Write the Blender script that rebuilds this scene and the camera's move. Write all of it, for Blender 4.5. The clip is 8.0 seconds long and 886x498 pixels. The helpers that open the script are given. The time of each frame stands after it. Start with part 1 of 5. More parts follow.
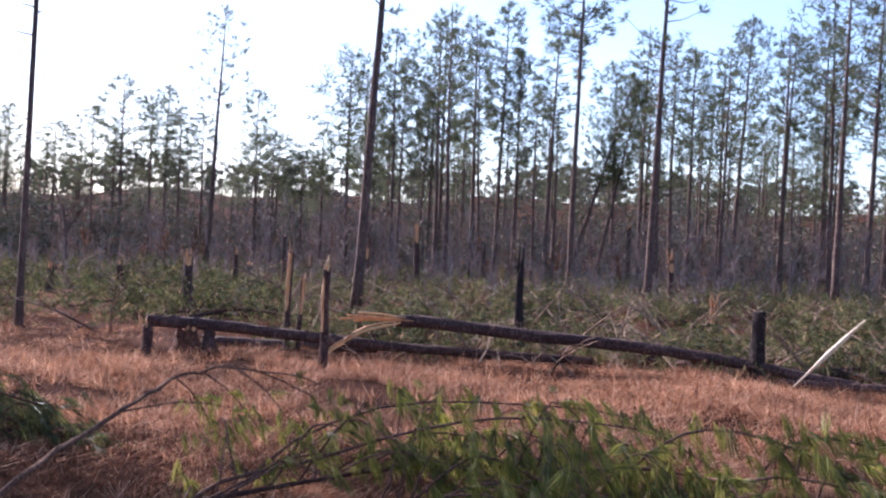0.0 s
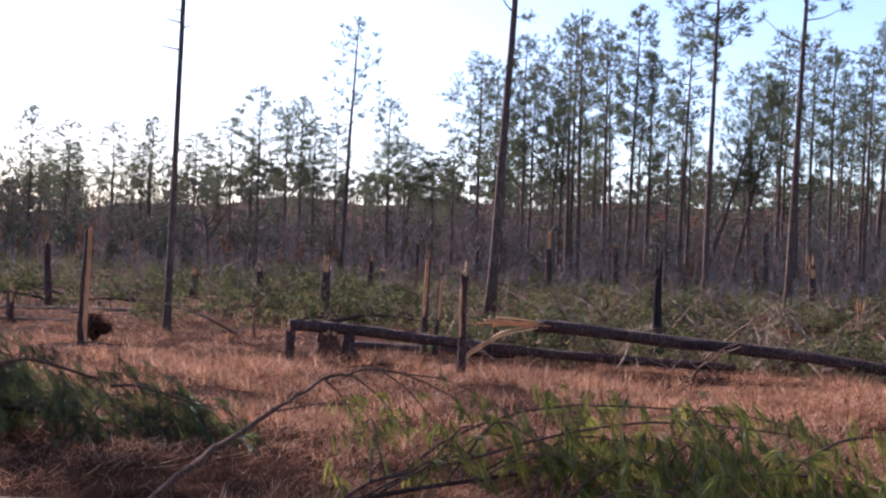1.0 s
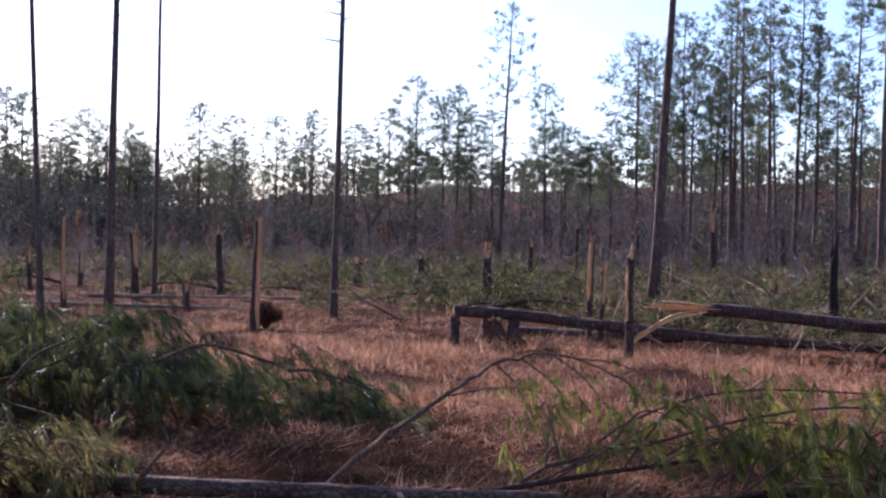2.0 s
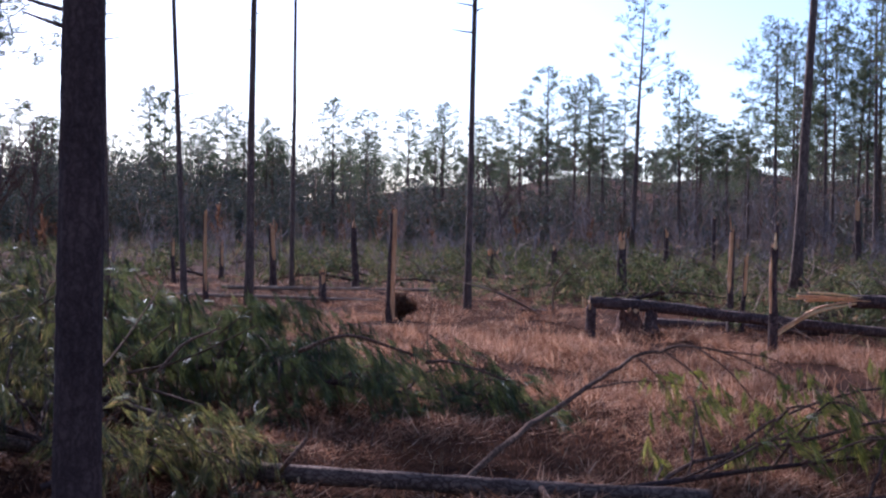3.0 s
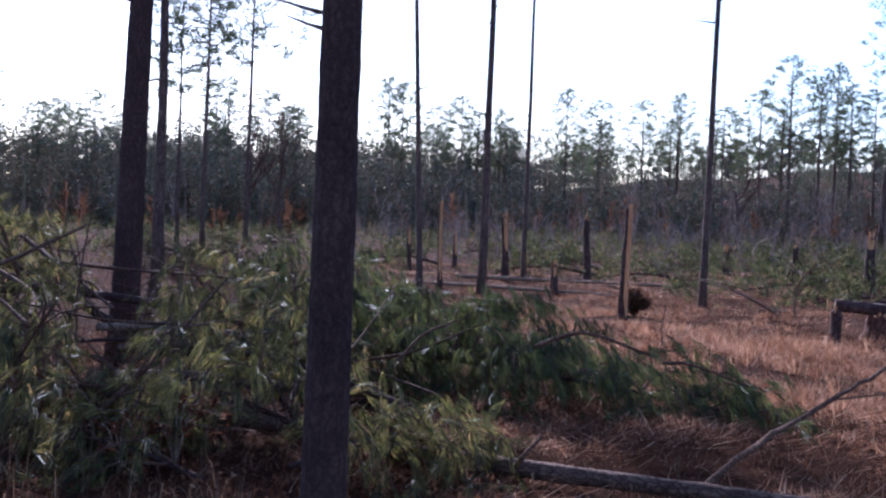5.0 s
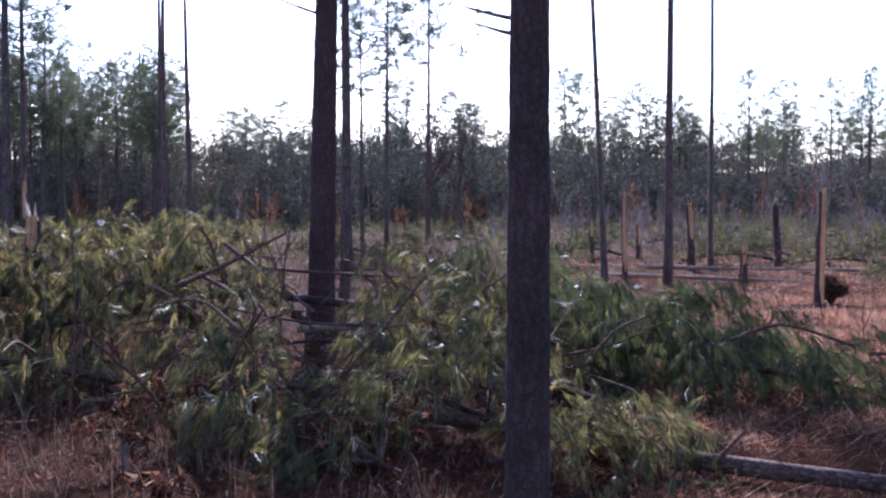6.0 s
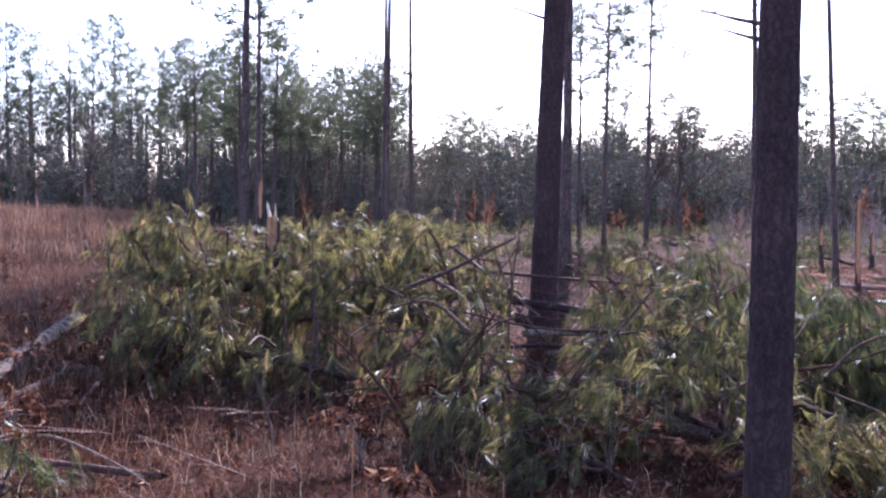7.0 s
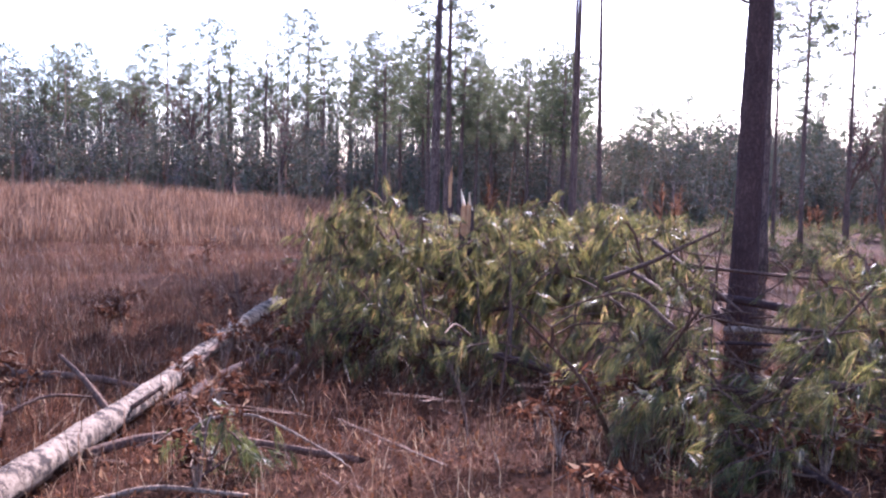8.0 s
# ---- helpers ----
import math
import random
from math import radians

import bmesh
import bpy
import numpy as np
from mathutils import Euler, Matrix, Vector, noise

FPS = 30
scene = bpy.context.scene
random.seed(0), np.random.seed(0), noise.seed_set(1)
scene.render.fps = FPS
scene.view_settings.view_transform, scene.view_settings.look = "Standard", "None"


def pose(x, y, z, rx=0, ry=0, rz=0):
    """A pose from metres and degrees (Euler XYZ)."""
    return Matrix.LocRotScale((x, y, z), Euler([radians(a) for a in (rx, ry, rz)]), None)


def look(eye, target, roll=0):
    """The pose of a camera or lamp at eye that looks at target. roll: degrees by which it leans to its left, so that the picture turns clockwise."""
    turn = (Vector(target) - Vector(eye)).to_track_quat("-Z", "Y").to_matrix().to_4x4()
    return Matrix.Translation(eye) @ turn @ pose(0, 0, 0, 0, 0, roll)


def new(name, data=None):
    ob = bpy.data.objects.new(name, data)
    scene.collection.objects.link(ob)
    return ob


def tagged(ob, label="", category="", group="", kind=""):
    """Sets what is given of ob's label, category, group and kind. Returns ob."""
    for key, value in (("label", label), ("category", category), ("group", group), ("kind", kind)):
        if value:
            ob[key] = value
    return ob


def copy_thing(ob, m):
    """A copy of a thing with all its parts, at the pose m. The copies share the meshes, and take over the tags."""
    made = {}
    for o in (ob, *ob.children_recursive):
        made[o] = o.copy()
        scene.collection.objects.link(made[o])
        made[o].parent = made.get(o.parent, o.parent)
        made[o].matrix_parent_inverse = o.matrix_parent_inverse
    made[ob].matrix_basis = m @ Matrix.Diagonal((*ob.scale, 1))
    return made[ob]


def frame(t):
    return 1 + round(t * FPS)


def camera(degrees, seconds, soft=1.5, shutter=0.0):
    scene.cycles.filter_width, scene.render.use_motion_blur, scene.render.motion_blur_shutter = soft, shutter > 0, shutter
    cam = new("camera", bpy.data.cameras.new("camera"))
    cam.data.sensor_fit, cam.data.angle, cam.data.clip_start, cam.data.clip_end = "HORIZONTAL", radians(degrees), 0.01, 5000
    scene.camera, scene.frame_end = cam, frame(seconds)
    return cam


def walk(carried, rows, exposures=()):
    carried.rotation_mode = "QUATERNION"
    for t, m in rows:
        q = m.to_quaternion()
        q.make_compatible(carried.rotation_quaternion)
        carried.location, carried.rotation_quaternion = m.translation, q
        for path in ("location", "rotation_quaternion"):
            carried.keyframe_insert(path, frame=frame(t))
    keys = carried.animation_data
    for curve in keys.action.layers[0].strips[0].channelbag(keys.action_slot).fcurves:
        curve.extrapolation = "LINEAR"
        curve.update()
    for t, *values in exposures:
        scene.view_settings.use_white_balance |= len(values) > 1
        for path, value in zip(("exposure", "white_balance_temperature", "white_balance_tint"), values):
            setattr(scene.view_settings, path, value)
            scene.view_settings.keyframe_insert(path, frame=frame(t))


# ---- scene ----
# ---------------------------------------------------------------- camera
cam = camera(43.0, 8.0, soft=2.3)
PATH = [
    (0, (0.000, 0.000, 1.700), (-0.0032, 2.0000, 1.6957), 2.56),
    (0.5, (-0.052, -0.032, 1.686), (-0.1576, 1.9650, 1.6841), 2.90),
    (1, (-0.109, -0.026, 1.668), (-0.3410, 1.9608, 1.6667), 2.29),
    (1.5, (-0.167, 0.004, 1.650), (-0.5499, 1.9672, 1.6204), 1.21),
    (2, (-0.221, 0.045, 1.635), (-0.7247, 1.9806, 1.6022), 1.20),
    (2.2, (-0.240, 0.062, 1.630), (-0.7949, 1.9836, 1.5926), 0.99),
    (3.3, (-0.322, 0.134, 1.621), (-1.0973, 1.9768, 1.5655), 0.77),
    (3.5, (-0.331, 0.140, 1.623), (-1.1389, 1.9690, 1.5646), 0.78),
    (4, (-0.349, 0.143, 1.632), (-1.2336, 1.9357, 1.5746), 1.54),
    (4.2, (-0.354, 0.139, 1.637), (-1.2717, 1.9146, 1.5777), 2.09),
    (5.3, (-0.369, 0.066, 1.678), (-1.5204, 1.6987, 1.5938), 1.22),
    (5.5, (-0.372, 0.045, 1.686), (-1.5695, 1.6441, 1.5986), 0.72),
    (6, (-0.384, -0.012, 1.707), (-1.7197, 1.4729, 1.6121), -0.49),
    (6.5, (-0.408, -0.071, 1.724), (-1.8655, 1.2957, 1.6285), -0.28),
    (7, (-0.453, -0.120, 1.732), (-2.0444, 1.0886, 1.6426), 0.23),
    (7.5, (-0.529, -0.148, 1.727), (-2.2142, 0.9246, 1.6338), 0.55),
    (8, (-0.645, -0.141, 1.703), (-2.4095, 0.7957, 1.5965), 0.89),
]
EXPOSURES = [(0.0, 1.68, 5400, 25), (1.0, 1.4, 5500, 25), (2.2, 1.3, 5150, 25), (3.5, 1.12, 4900, 21), (4.2, 1.08, 4850, 20), (5.5, 1.58, 4800, 23), (6.5, 1.97, 4900, 28), (8.0, 2.57, 5250, 35)]
walk(cam, [(t, look(eye, target, roll)) for t, eye, target, roll in PATH], EXPOSURES)

# ---------------------------------------------------------------- light
SUN_LEFT, SUN_UP = 46.0, 31.0  # degrees left of +y, degrees above the horizon
world = bpy.data.worlds.new("sky")
scene.world = world
world.use_nodes = True
sky = world.node_tree.nodes.new("ShaderNodeTexSky")
sky.sky_type, sky.sun_disc = "NISHITA", False
sky.sun_elevation, sky.sun_rotation = radians(SUN_UP), radians(-SUN_LEFT)
sky.air_density, sky.dust_density, sky.ozone_density = 1.0, 1.0, 1.5
back = world.node_tree.nodes["Background"]
back.inputs["Strength"].default_value = 0.085
world.node_tree.links.new(sky.outputs["Color"], back.inputs["Color"])
sun = new("sun", bpy.data.lights.new("sun", "SUN"))
sun.data.energy, sun.data.angle, sun.data.color = 5.0, radians(0.6), (1.0, 0.9, 0.78)
toward = Vector((-math.sin(radians(SUN_LEFT)) * math.cos(radians(SUN_UP)), math.cos(radians(SUN_LEFT)) * math.cos(radians(SUN_UP)), math.sin(radians(SUN_UP))))
sun.matrix_world = look(toward * 60, (0, 0, 0))


# ---------------------------------------------------------------- materials
def material(name):
    m = bpy.data.materials.new(name)
    m.use_nodes = True
    return m, m.node_tree.nodes, m.node_tree.links, m.node_tree.nodes["Principled BSDF"]


def ramp(nodes, stops):
    r = nodes.new("ShaderNodeValToRGB")
    while len(r.color_ramp.elements) < len(stops):
        r.color_ramp.elements.new(0.5)
    for e, (at, col) in zip(r.color_ramp.elements, stops):
        e.position, e.color = at, (*col, 1)
    return r


def noise_node(nodes, links, scale, detail=4.0, rough=0.6, stretch=None, source="Object"):
    co = nodes.new("ShaderNodeTexCoord")
    n = nodes.new("ShaderNodeTexNoise")
    n.inputs["Scale"].default_value, n.inputs["Detail"].default_value, n.inputs["Roughness"].default_value = scale, detail, rough
    if stretch:
        mp = nodes.new("ShaderNodeMapping")
        mp.inputs["Scale"].default_value = stretch
        links.new(co.outputs[source], mp.inputs["Vector"])
        links.new(mp.outputs["Vector"], n.inputs["Vector"])
    else:
        links.new(co.outputs[source], n.inputs["Vector"])
    return n


def mixed(nodes, links, a, b, factor, mode="MIX"):
    """A colour mix; a, b and factor are sockets or values."""
    m = nodes.new("ShaderNodeMix")
    m.data_type, m.blend_type = "RGBA", mode
    for slot, v in ((6, a), (7, b), (0, factor)):
        if isinstance(v, bpy.types.NodeSocket):
            links.new(v, m.inputs[slot])
        else:
            m.inputs[slot].default_value = (*v, 1) if isinstance(v, tuple) else v
    return m.outputs[2]


def bumped(nodes, links, bsdf, height, strength, distance=0.02):
    b = nodes.new("ShaderNodeBump")
    b.inputs["Strength"].default_value, b.inputs["Distance"].default_value = strength, distance
    links.new(height, b.inputs["Height"])
    links.new(b.outputs["Normal"], bsdf.inputs["Normal"])


def bark_material(name, dark, mid, light, plates=14.0, stretch=(1, 1, 0.22), depth=0.02):
    m, nodes, links, bsdf = material(name)
    co = nodes.new("ShaderNodeTexCoord")
    mp = nodes.new("ShaderNodeMapping")
    mp.inputs["Scale"].default_value = stretch
    links.new(co.outputs["Object"], mp.inputs["Vector"])
    warp = noise_node(nodes, links, 9, 3)
    add = nodes.new("ShaderNodeMixRGB")
    add.blend_type = "ADD"
    add.inputs["Fac"].default_value = 0.14
    links.new(mp.outputs["Vector"], add.inputs["Color1"])
    links.new(warp.outputs["Color"], add.inputs["Color2"])
    v = nodes.new("ShaderNodeTexVoronoi")
    v.feature = "DISTANCE_TO_EDGE"
    v.inputs["Scale"].default_value = plates
    links.new(add.outputs["Color"], v.inputs["Vector"])
    crack = ramp(nodes, [(0.0, dark), (0.05, mid), (0.35, light)])
    links.new(v.outputs["Distance"], crack.inputs["Fac"])
    fine = noise_node(nodes, links, 45, 6, 0.7)
    big = noise_node(nodes, links, 1.3, 3, 0.6)
    tint = ramp(nodes, [(0.3, (0.62, 0.58, 0.58)), (0.7, (1.25, 1.15, 1.05))])
    links.new(big.outputs["Fac"], tint.inputs["Fac"])
    grain = ramp(nodes, [(0.3, (0.65, 0.65, 0.65)), (0.7, (1.2, 1.2, 1.2))])
    links.new(fine.outputs["Fac"], grain.inputs["Fac"])
    c = mixed(nodes, links, crack.outputs["Color"], tint.outputs["Color"], 1.0, "MULTIPLY")
    c = mixed(nodes, links, c, grain.outputs["Color"], 1.0, "MULTIPLY")
    links.new(c, bsdf.inputs["Base Color"])
    bsdf.inputs["Roughness"].default_value = 0.95
    bsdf.inputs["Specular IOR Level"].default_value = 0.12
    bumped(nodes, links, bsdf, crack.outputs["Color"], 0.8, depth)
    return m


def wood_material(name, a, b, c, along=(1, 1, 0.08), rough=0.7):
    m, nodes, links, bsdf = material(name)
    n = noise_node(nodes, links, 60, 5, 0.65, along)
    n2 = noise_node(nodes, links, 5, 3)
    r = ramp(nodes, [(0.3, a), (0.5, b), (0.72, c)])
    links.new(n.outputs["Fac"], r.inputs["Fac"])
    t = ramp(nodes, [(0.3, (0.7, 0.66, 0.62)), (0.65, (1.1, 1.08, 1.05))])
    links.new(n2.outputs["Fac"], t.inputs["Fac"])
    links.new(mixed(nodes, links, r.outputs["Color"], t.outputs["Color"], 1.0, "MULTIPLY"), bsdf.inputs["Base Color"])
    bsdf.inputs["Roughness"].default_value = rough
    bumped(nodes, links, bsdf, n.outputs["Fac"], 0.6, 0.01)
    return m


def leaf_material(name, stops, through_light, rough=0.4, patch=None, gloss=0.5, clump=0.9):
    """Thin needles, leaves or blades: each one its own tint, some light passes through. patch: darker and lighter areas
    multiplied into the colour.
    """
    m, nodes, links, bsdf = material(name)
    geo = nodes.new("ShaderNodeNewGeometry")
    r = ramp(nodes, stops)
    links.new(geo.outputs["Random Per Island"], r.inputs["Fac"])
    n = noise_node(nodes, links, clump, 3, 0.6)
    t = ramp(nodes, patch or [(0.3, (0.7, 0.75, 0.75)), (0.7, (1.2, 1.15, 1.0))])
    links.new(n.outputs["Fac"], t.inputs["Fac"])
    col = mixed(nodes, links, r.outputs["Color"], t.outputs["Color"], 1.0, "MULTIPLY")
    links.new(col, bsdf.inputs["Base Color"])
    bsdf.inputs["Roughness"].default_value = rough
    bsdf.inputs["Specular IOR Level"].default_value = gloss
    tr = nodes.new("ShaderNodeBsdfTranslucent")
    links.new(col, tr.inputs["Color"])
    mix = nodes.new("ShaderNodeMixShader")
    mix.inputs["Fac"].default_value = through_light
    links.new(bsdf.outputs["BSDF"], mix.inputs[1])
    links.new(tr.outputs["BSDF"], mix.inputs[2])
    links.new(mix.outputs["Shader"], nodes["Material Output"].inputs["Surface"])
    return m


BARK = bark_material("pine_bark", (0.05, 0.029, 0.026), (0.068, 0.039, 0.034), (0.1, 0.06, 0.05), 22.0, (1, 1, 0.2), 0.014)
BARK_DARK = bark_material("charred_bark", (0.018, 0.011, 0.01), (0.07, 0.042, 0.036), (0.15, 0.098, 0.083), 24.0, (1, 1, 0.35), 0.012)
BURNT = bark_material("burnt_bark", (0.01, 0.008, 0.008), (0.028, 0.021, 0.02), (0.062, 0.046, 0.044), 24.0, (1, 1, 0.35), 0.012)
BARK_FAR = bark_material("upper_bark", (0.05, 0.034, 0.029), (0.12, 0.08, 0.065), (0.21, 0.145, 0.115), 14.0)
BARK_GREY = bark_material("grey_bark", (0.035, 0.02, 0.016), (0.085, 0.052, 0.04), (0.18, 0.12, 0.09), 26.0, (0.4, 1, 1), 0.01)
BARK_RED = bark_material("red_stump", (0.03, 0.014, 0.01), (0.1, 0.046, 0.031), (0.21, 0.095, 0.058), 18.0)
TWIG = bark_material("twig_bark", (0.045, 0.025, 0.018), (0.115, 0.065, 0.045), (0.21, 0.13, 0.09), 40.0, (1, 1, 0.5), 0.004)
STICK = bark_material("dry_stick", (0.1, 0.07, 0.05), (0.24, 0.165, 0.115), (0.4, 0.295, 0.21), 30.0, (1, 1, 0.4), 0.004)
BRANCH = bark_material("brown_branch", (0.045, 0.024, 0.016), (0.11, 0.06, 0.038), (0.21, 0.13, 0.085), 30.0, (1, 1, 0.4), 0.004)
WOOD = wood_material("split_pine_wood", (0.32, 0.12, 0.045), (0.58, 0.27, 0.1), (0.72, 0.44, 0.22))
WOOD_YELLOW = wood_material("fresh_split_wood", (0.45, 0.23, 0.085), (0.68, 0.42, 0.17), (0.78, 0.56, 0.3))
WOOD_PALE = wood_material("pale_split_wood", (0.5, 0.36, 0.22), (0.68, 0.54, 0.36), (0.8, 0.7, 0.54))
# needle patch ramps: shaded gaps and sunlit bunches painted into the colour
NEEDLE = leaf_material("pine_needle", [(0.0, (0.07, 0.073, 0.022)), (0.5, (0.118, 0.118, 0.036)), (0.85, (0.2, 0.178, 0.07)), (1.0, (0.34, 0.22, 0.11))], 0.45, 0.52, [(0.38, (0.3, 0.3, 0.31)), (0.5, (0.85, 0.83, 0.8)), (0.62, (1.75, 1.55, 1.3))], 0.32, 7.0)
# lighter, yellower copy of NEEDLE, its sunlit look put into the colour
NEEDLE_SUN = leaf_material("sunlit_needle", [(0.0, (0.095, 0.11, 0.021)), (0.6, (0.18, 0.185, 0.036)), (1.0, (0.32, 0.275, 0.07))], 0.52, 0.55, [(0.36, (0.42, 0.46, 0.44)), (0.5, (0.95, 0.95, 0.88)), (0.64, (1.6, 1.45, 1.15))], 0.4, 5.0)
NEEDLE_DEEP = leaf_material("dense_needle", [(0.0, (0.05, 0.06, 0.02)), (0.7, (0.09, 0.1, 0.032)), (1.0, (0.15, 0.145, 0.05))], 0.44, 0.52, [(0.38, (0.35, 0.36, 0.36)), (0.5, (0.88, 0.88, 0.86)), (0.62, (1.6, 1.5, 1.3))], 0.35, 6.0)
NEEDLE_MID = leaf_material("mat_needle", [(0.0, (0.04, 0.055, 0.021)), (0.6, (0.09, 0.105, 0.04)), (0.85, (0.15, 0.14, 0.06)), (1.0, (0.34, 0.22, 0.13))], 0.48, 0.7, [(0.38, (0.4, 0.4, 0.38)), (0.62, (1.5, 1.4, 1.25))], 0.2, 3.0)
NEEDLE_FAR = leaf_material("crown_needle", [(0.0, (0.05, 0.062, 0.034)), (0.6, (0.1, 0.11, 0.06)), (1.0, (0.155, 0.155, 0.085))], 0.46, 0.7, None, 0.1)
GRASS = leaf_material("dead_grass", [(0.0, (0.1, 0.044, 0.025)), (0.4, (0.28, 0.133, 0.073)), (0.8, (0.46, 0.255, 0.15)), (1.0, (0.74, 0.52, 0.35))], 0.36, 0.9, [(0.3, (0.72, 0.65, 0.62)), (0.65, (1.18, 1.12, 1.06))], 0.06)
SEDGE = leaf_material("tall_dead_grass", [(0.0, (0.075, 0.04, 0.027)), (0.5, (0.17, 0.098, 0.064)), (1.0, (0.36, 0.23, 0.145))], 0.24, 0.8, [(0.3, (0.55, 0.52, 0.52)), (0.7, (1.25, 1.18, 1.1))], 0.1)
STALK = leaf_material("dry_stalk", [(0.0, (0.05, 0.025, 0.016)), (0.75, (0.11, 0.056, 0.034)), (1.0, (0.27, 0.17, 0.11))], 0.15, 0.7, None, 0.15)
PALE = leaf_material("bleached_straw", [(0.0, (0.15, 0.09, 0.055)), (0.6, (0.27, 0.18, 0.115)), (1.0, (0.48, 0.36, 0.25))], 0.3, 0.8, None, 0.06)
STRAW = leaf_material("russet_straw", [(0.0, (0.05, 0.02, 0.011)), (0.55, (0.12, 0.05, 0.027)), (0.88, (0.21, 0.1, 0.055)), (1.0, (0.46, 0.32, 0.2))], 0.3, 0.9, [(0.3, (0.5, 0.47, 0.47)), (0.7, (1.25, 1.17, 1.1))], 0.05)
LITTER = leaf_material("fallen_leaves", [(0.0, (0.05, 0.021, 0.012)), (0.5, (0.12, 0.05, 0.026)), (0.9, (0.21, 0.095, 0.048)), (1.0, (0.36, 0.23, 0.14))], 0.2, 0.9, None, 0.03)
SHRUB = leaf_material("undergrowth_leaf", [(0.0, (0.065, 0.085, 0.034)), (0.5, (0.125, 0.145, 0.058)), (0.75, (0.2, 0.17, 0.09)), (1.0, (0.4, 0.28, 0.17))], 0.22, 0.8, [(0.35, (0.6, 0.62, 0.55)), (0.65, (1.3, 1.15, 1.0))], 0.08)
BRUSH = leaf_material("bare_brush", [(0.0, (0.14, 0.108, 0.1)), (0.6, (0.26, 0.2, 0.185)), (0.9, (0.33, 0.25, 0.225)), (1.0, (0.4, 0.2, 0.12))], 0.04, 0.9, None, 0.03)
RUST = leaf_material("rusty_leaf", [(0.0, (0.07, 0.032, 0.022)), (0.6, (0.13, 0.06, 0.036)), (1.0, (0.2, 0.1, 0.058))], 0.3, 0.8, None, 0.05)
WOODS = leaf_material("far_foliage", [(0.0, (0.08, 0.085, 0.062)), (0.5, (0.14, 0.138, 0.1)), (0.8, (0.19, 0.155, 0.125)), (1.0, (0.27, 0.16, 0.12))], 0.05, 0.9, None, 0.03, 0.12)


def soil_material():
    m, nodes, links, bsdf = material("pine_straw_soil")
    a = noise_node(nodes, links, 0.5, 6, 0.6)
    b = noise_node(nodes, links, 9, 8, 0.75)
    c = noise_node(nodes, links, 70, 4, 0.7)
    ra = ramp(nodes, [(0.32, (0.026, 0.012, 0.008)), (0.5, (0.052, 0.023, 0.014)), (0.7, (0.095, 0.042, 0.022))])
    links.new(a.outputs["Fac"], ra.inputs["Fac"])
    rb = ramp(nodes, [(0.3, (0.45, 0.42, 0.4)), (0.6, (1.1, 1.05, 1.0)), (0.8, (1.6, 1.5, 1.4))])
    links.new(b.outputs["Fac"], rb.inputs["Fac"])
    rc = ramp(nodes, [(0.3, (0.6, 0.6, 0.6)), (0.7, (1.3, 1.3, 1.3))])
    links.new(c.outputs["Fac"], rc.inputs["Fac"])
    col = mixed(nodes, links, ra.outputs["Color"], rb.outputs["Color"], 1.0, "MULTIPLY")
    col = mixed(nodes, links, col, rc.outputs["Color"], 1.0, "MULTIPLY")
    links.new(col, bsdf.inputs["Base Color"])
    bsdf.inputs["Roughness"].default_value = 1.0
    bsdf.inputs["Specular IOR Level"].default_value = 0.02
    bumped(nodes, links, bsdf, b.outputs["Fac"], 0.9, 0.06)
    return m


def white_log_material():
    """Weathered stem: pale where the bark is gone, with brown patches left on it."""
    m, nodes, links, bsdf = material("weathered_stem")
    n = noise_node(nodes, links, 9, 6, 0.75)
    f = noise_node(nodes, links, 40, 5, 0.7)
    r = ramp(nodes, [(0.42, (0.04, 0.025, 0.018)), (0.47, (0.13, 0.088, 0.06)), (0.53, (0.24, 0.178, 0.125)), (0.7, (0.34, 0.262, 0.19))])
    links.new(n.outputs["Fac"], r.inputs["Fac"])
    g = ramp(nodes, [(0.3, (0.45, 0.42, 0.4)), (0.55, (0.95, 0.95, 0.95)), (0.7, (1.15, 1.15, 1.15))])
    links.new(f.outputs["Fac"], g.inputs["Fac"])
    links.new(mixed(nodes, links, r.outputs["Color"], g.outputs["Color"], 1.0, "MULTIPLY"), bsdf.inputs["Base Color"])
    bsdf.inputs["Roughness"].default_value = 0.85
    bsdf.inputs["Specular IOR Level"].default_value = 0.1
    bumped(nodes, links, bsdf, f.outputs["Fac"], 0.9, 0.03)
    return m


SOIL, WHITE_LOG = soil_material(), white_log_material()


# ---------------------------------------------------------------- mesh helpers
class Geo:
    """Collects vertices and faces of one mesh."""

    def __init__(self):
        self.v, self.f, self.n = [], [], 0

    def add(self, verts, faces):
        verts = np.asarray(verts, float).reshape(-1, 3)
        self.v.append(verts)
        self.f.extend([[i + self.n for i in face] for face in faces])
        self.n += len(verts)

    def add_tris(self, verts):
        """Loose triangles, three vertices each."""
        verts = np.asarray(verts, float).reshape(-1, 3)
        self.v.append(verts)
        self.f.extend((np.arange(len(verts)).reshape(-1, 3) + self.n).tolist())
        self.n += len(verts)

    def mesh(self, name, mat, smooth=False):
        me = bpy.data.meshes.new(name)
        me.from_pydata(np.concatenate(self.v).tolist() if self.v else [], [], self.f)
        me.materials.append(mat)
        if smooth:
            me.polygons.foreach_set("use_smooth", [True] * len(me.polygons))
        me.update()
        return me


def part(name, geo, mat, parent, label="", smooth=False, kind=""):
    ob = new(name, geo.mesh(name, mat, smooth))
    ob.parent = parent
    return tagged(ob, label, kind=kind)


def thing(name, x, y, z, label, category, group="", kind=""):
    ob = new(name)
    ob.empty_display_size = 0.2
    ob.location = (x, y, z)
    return tagged(ob, label, category, group, kind)


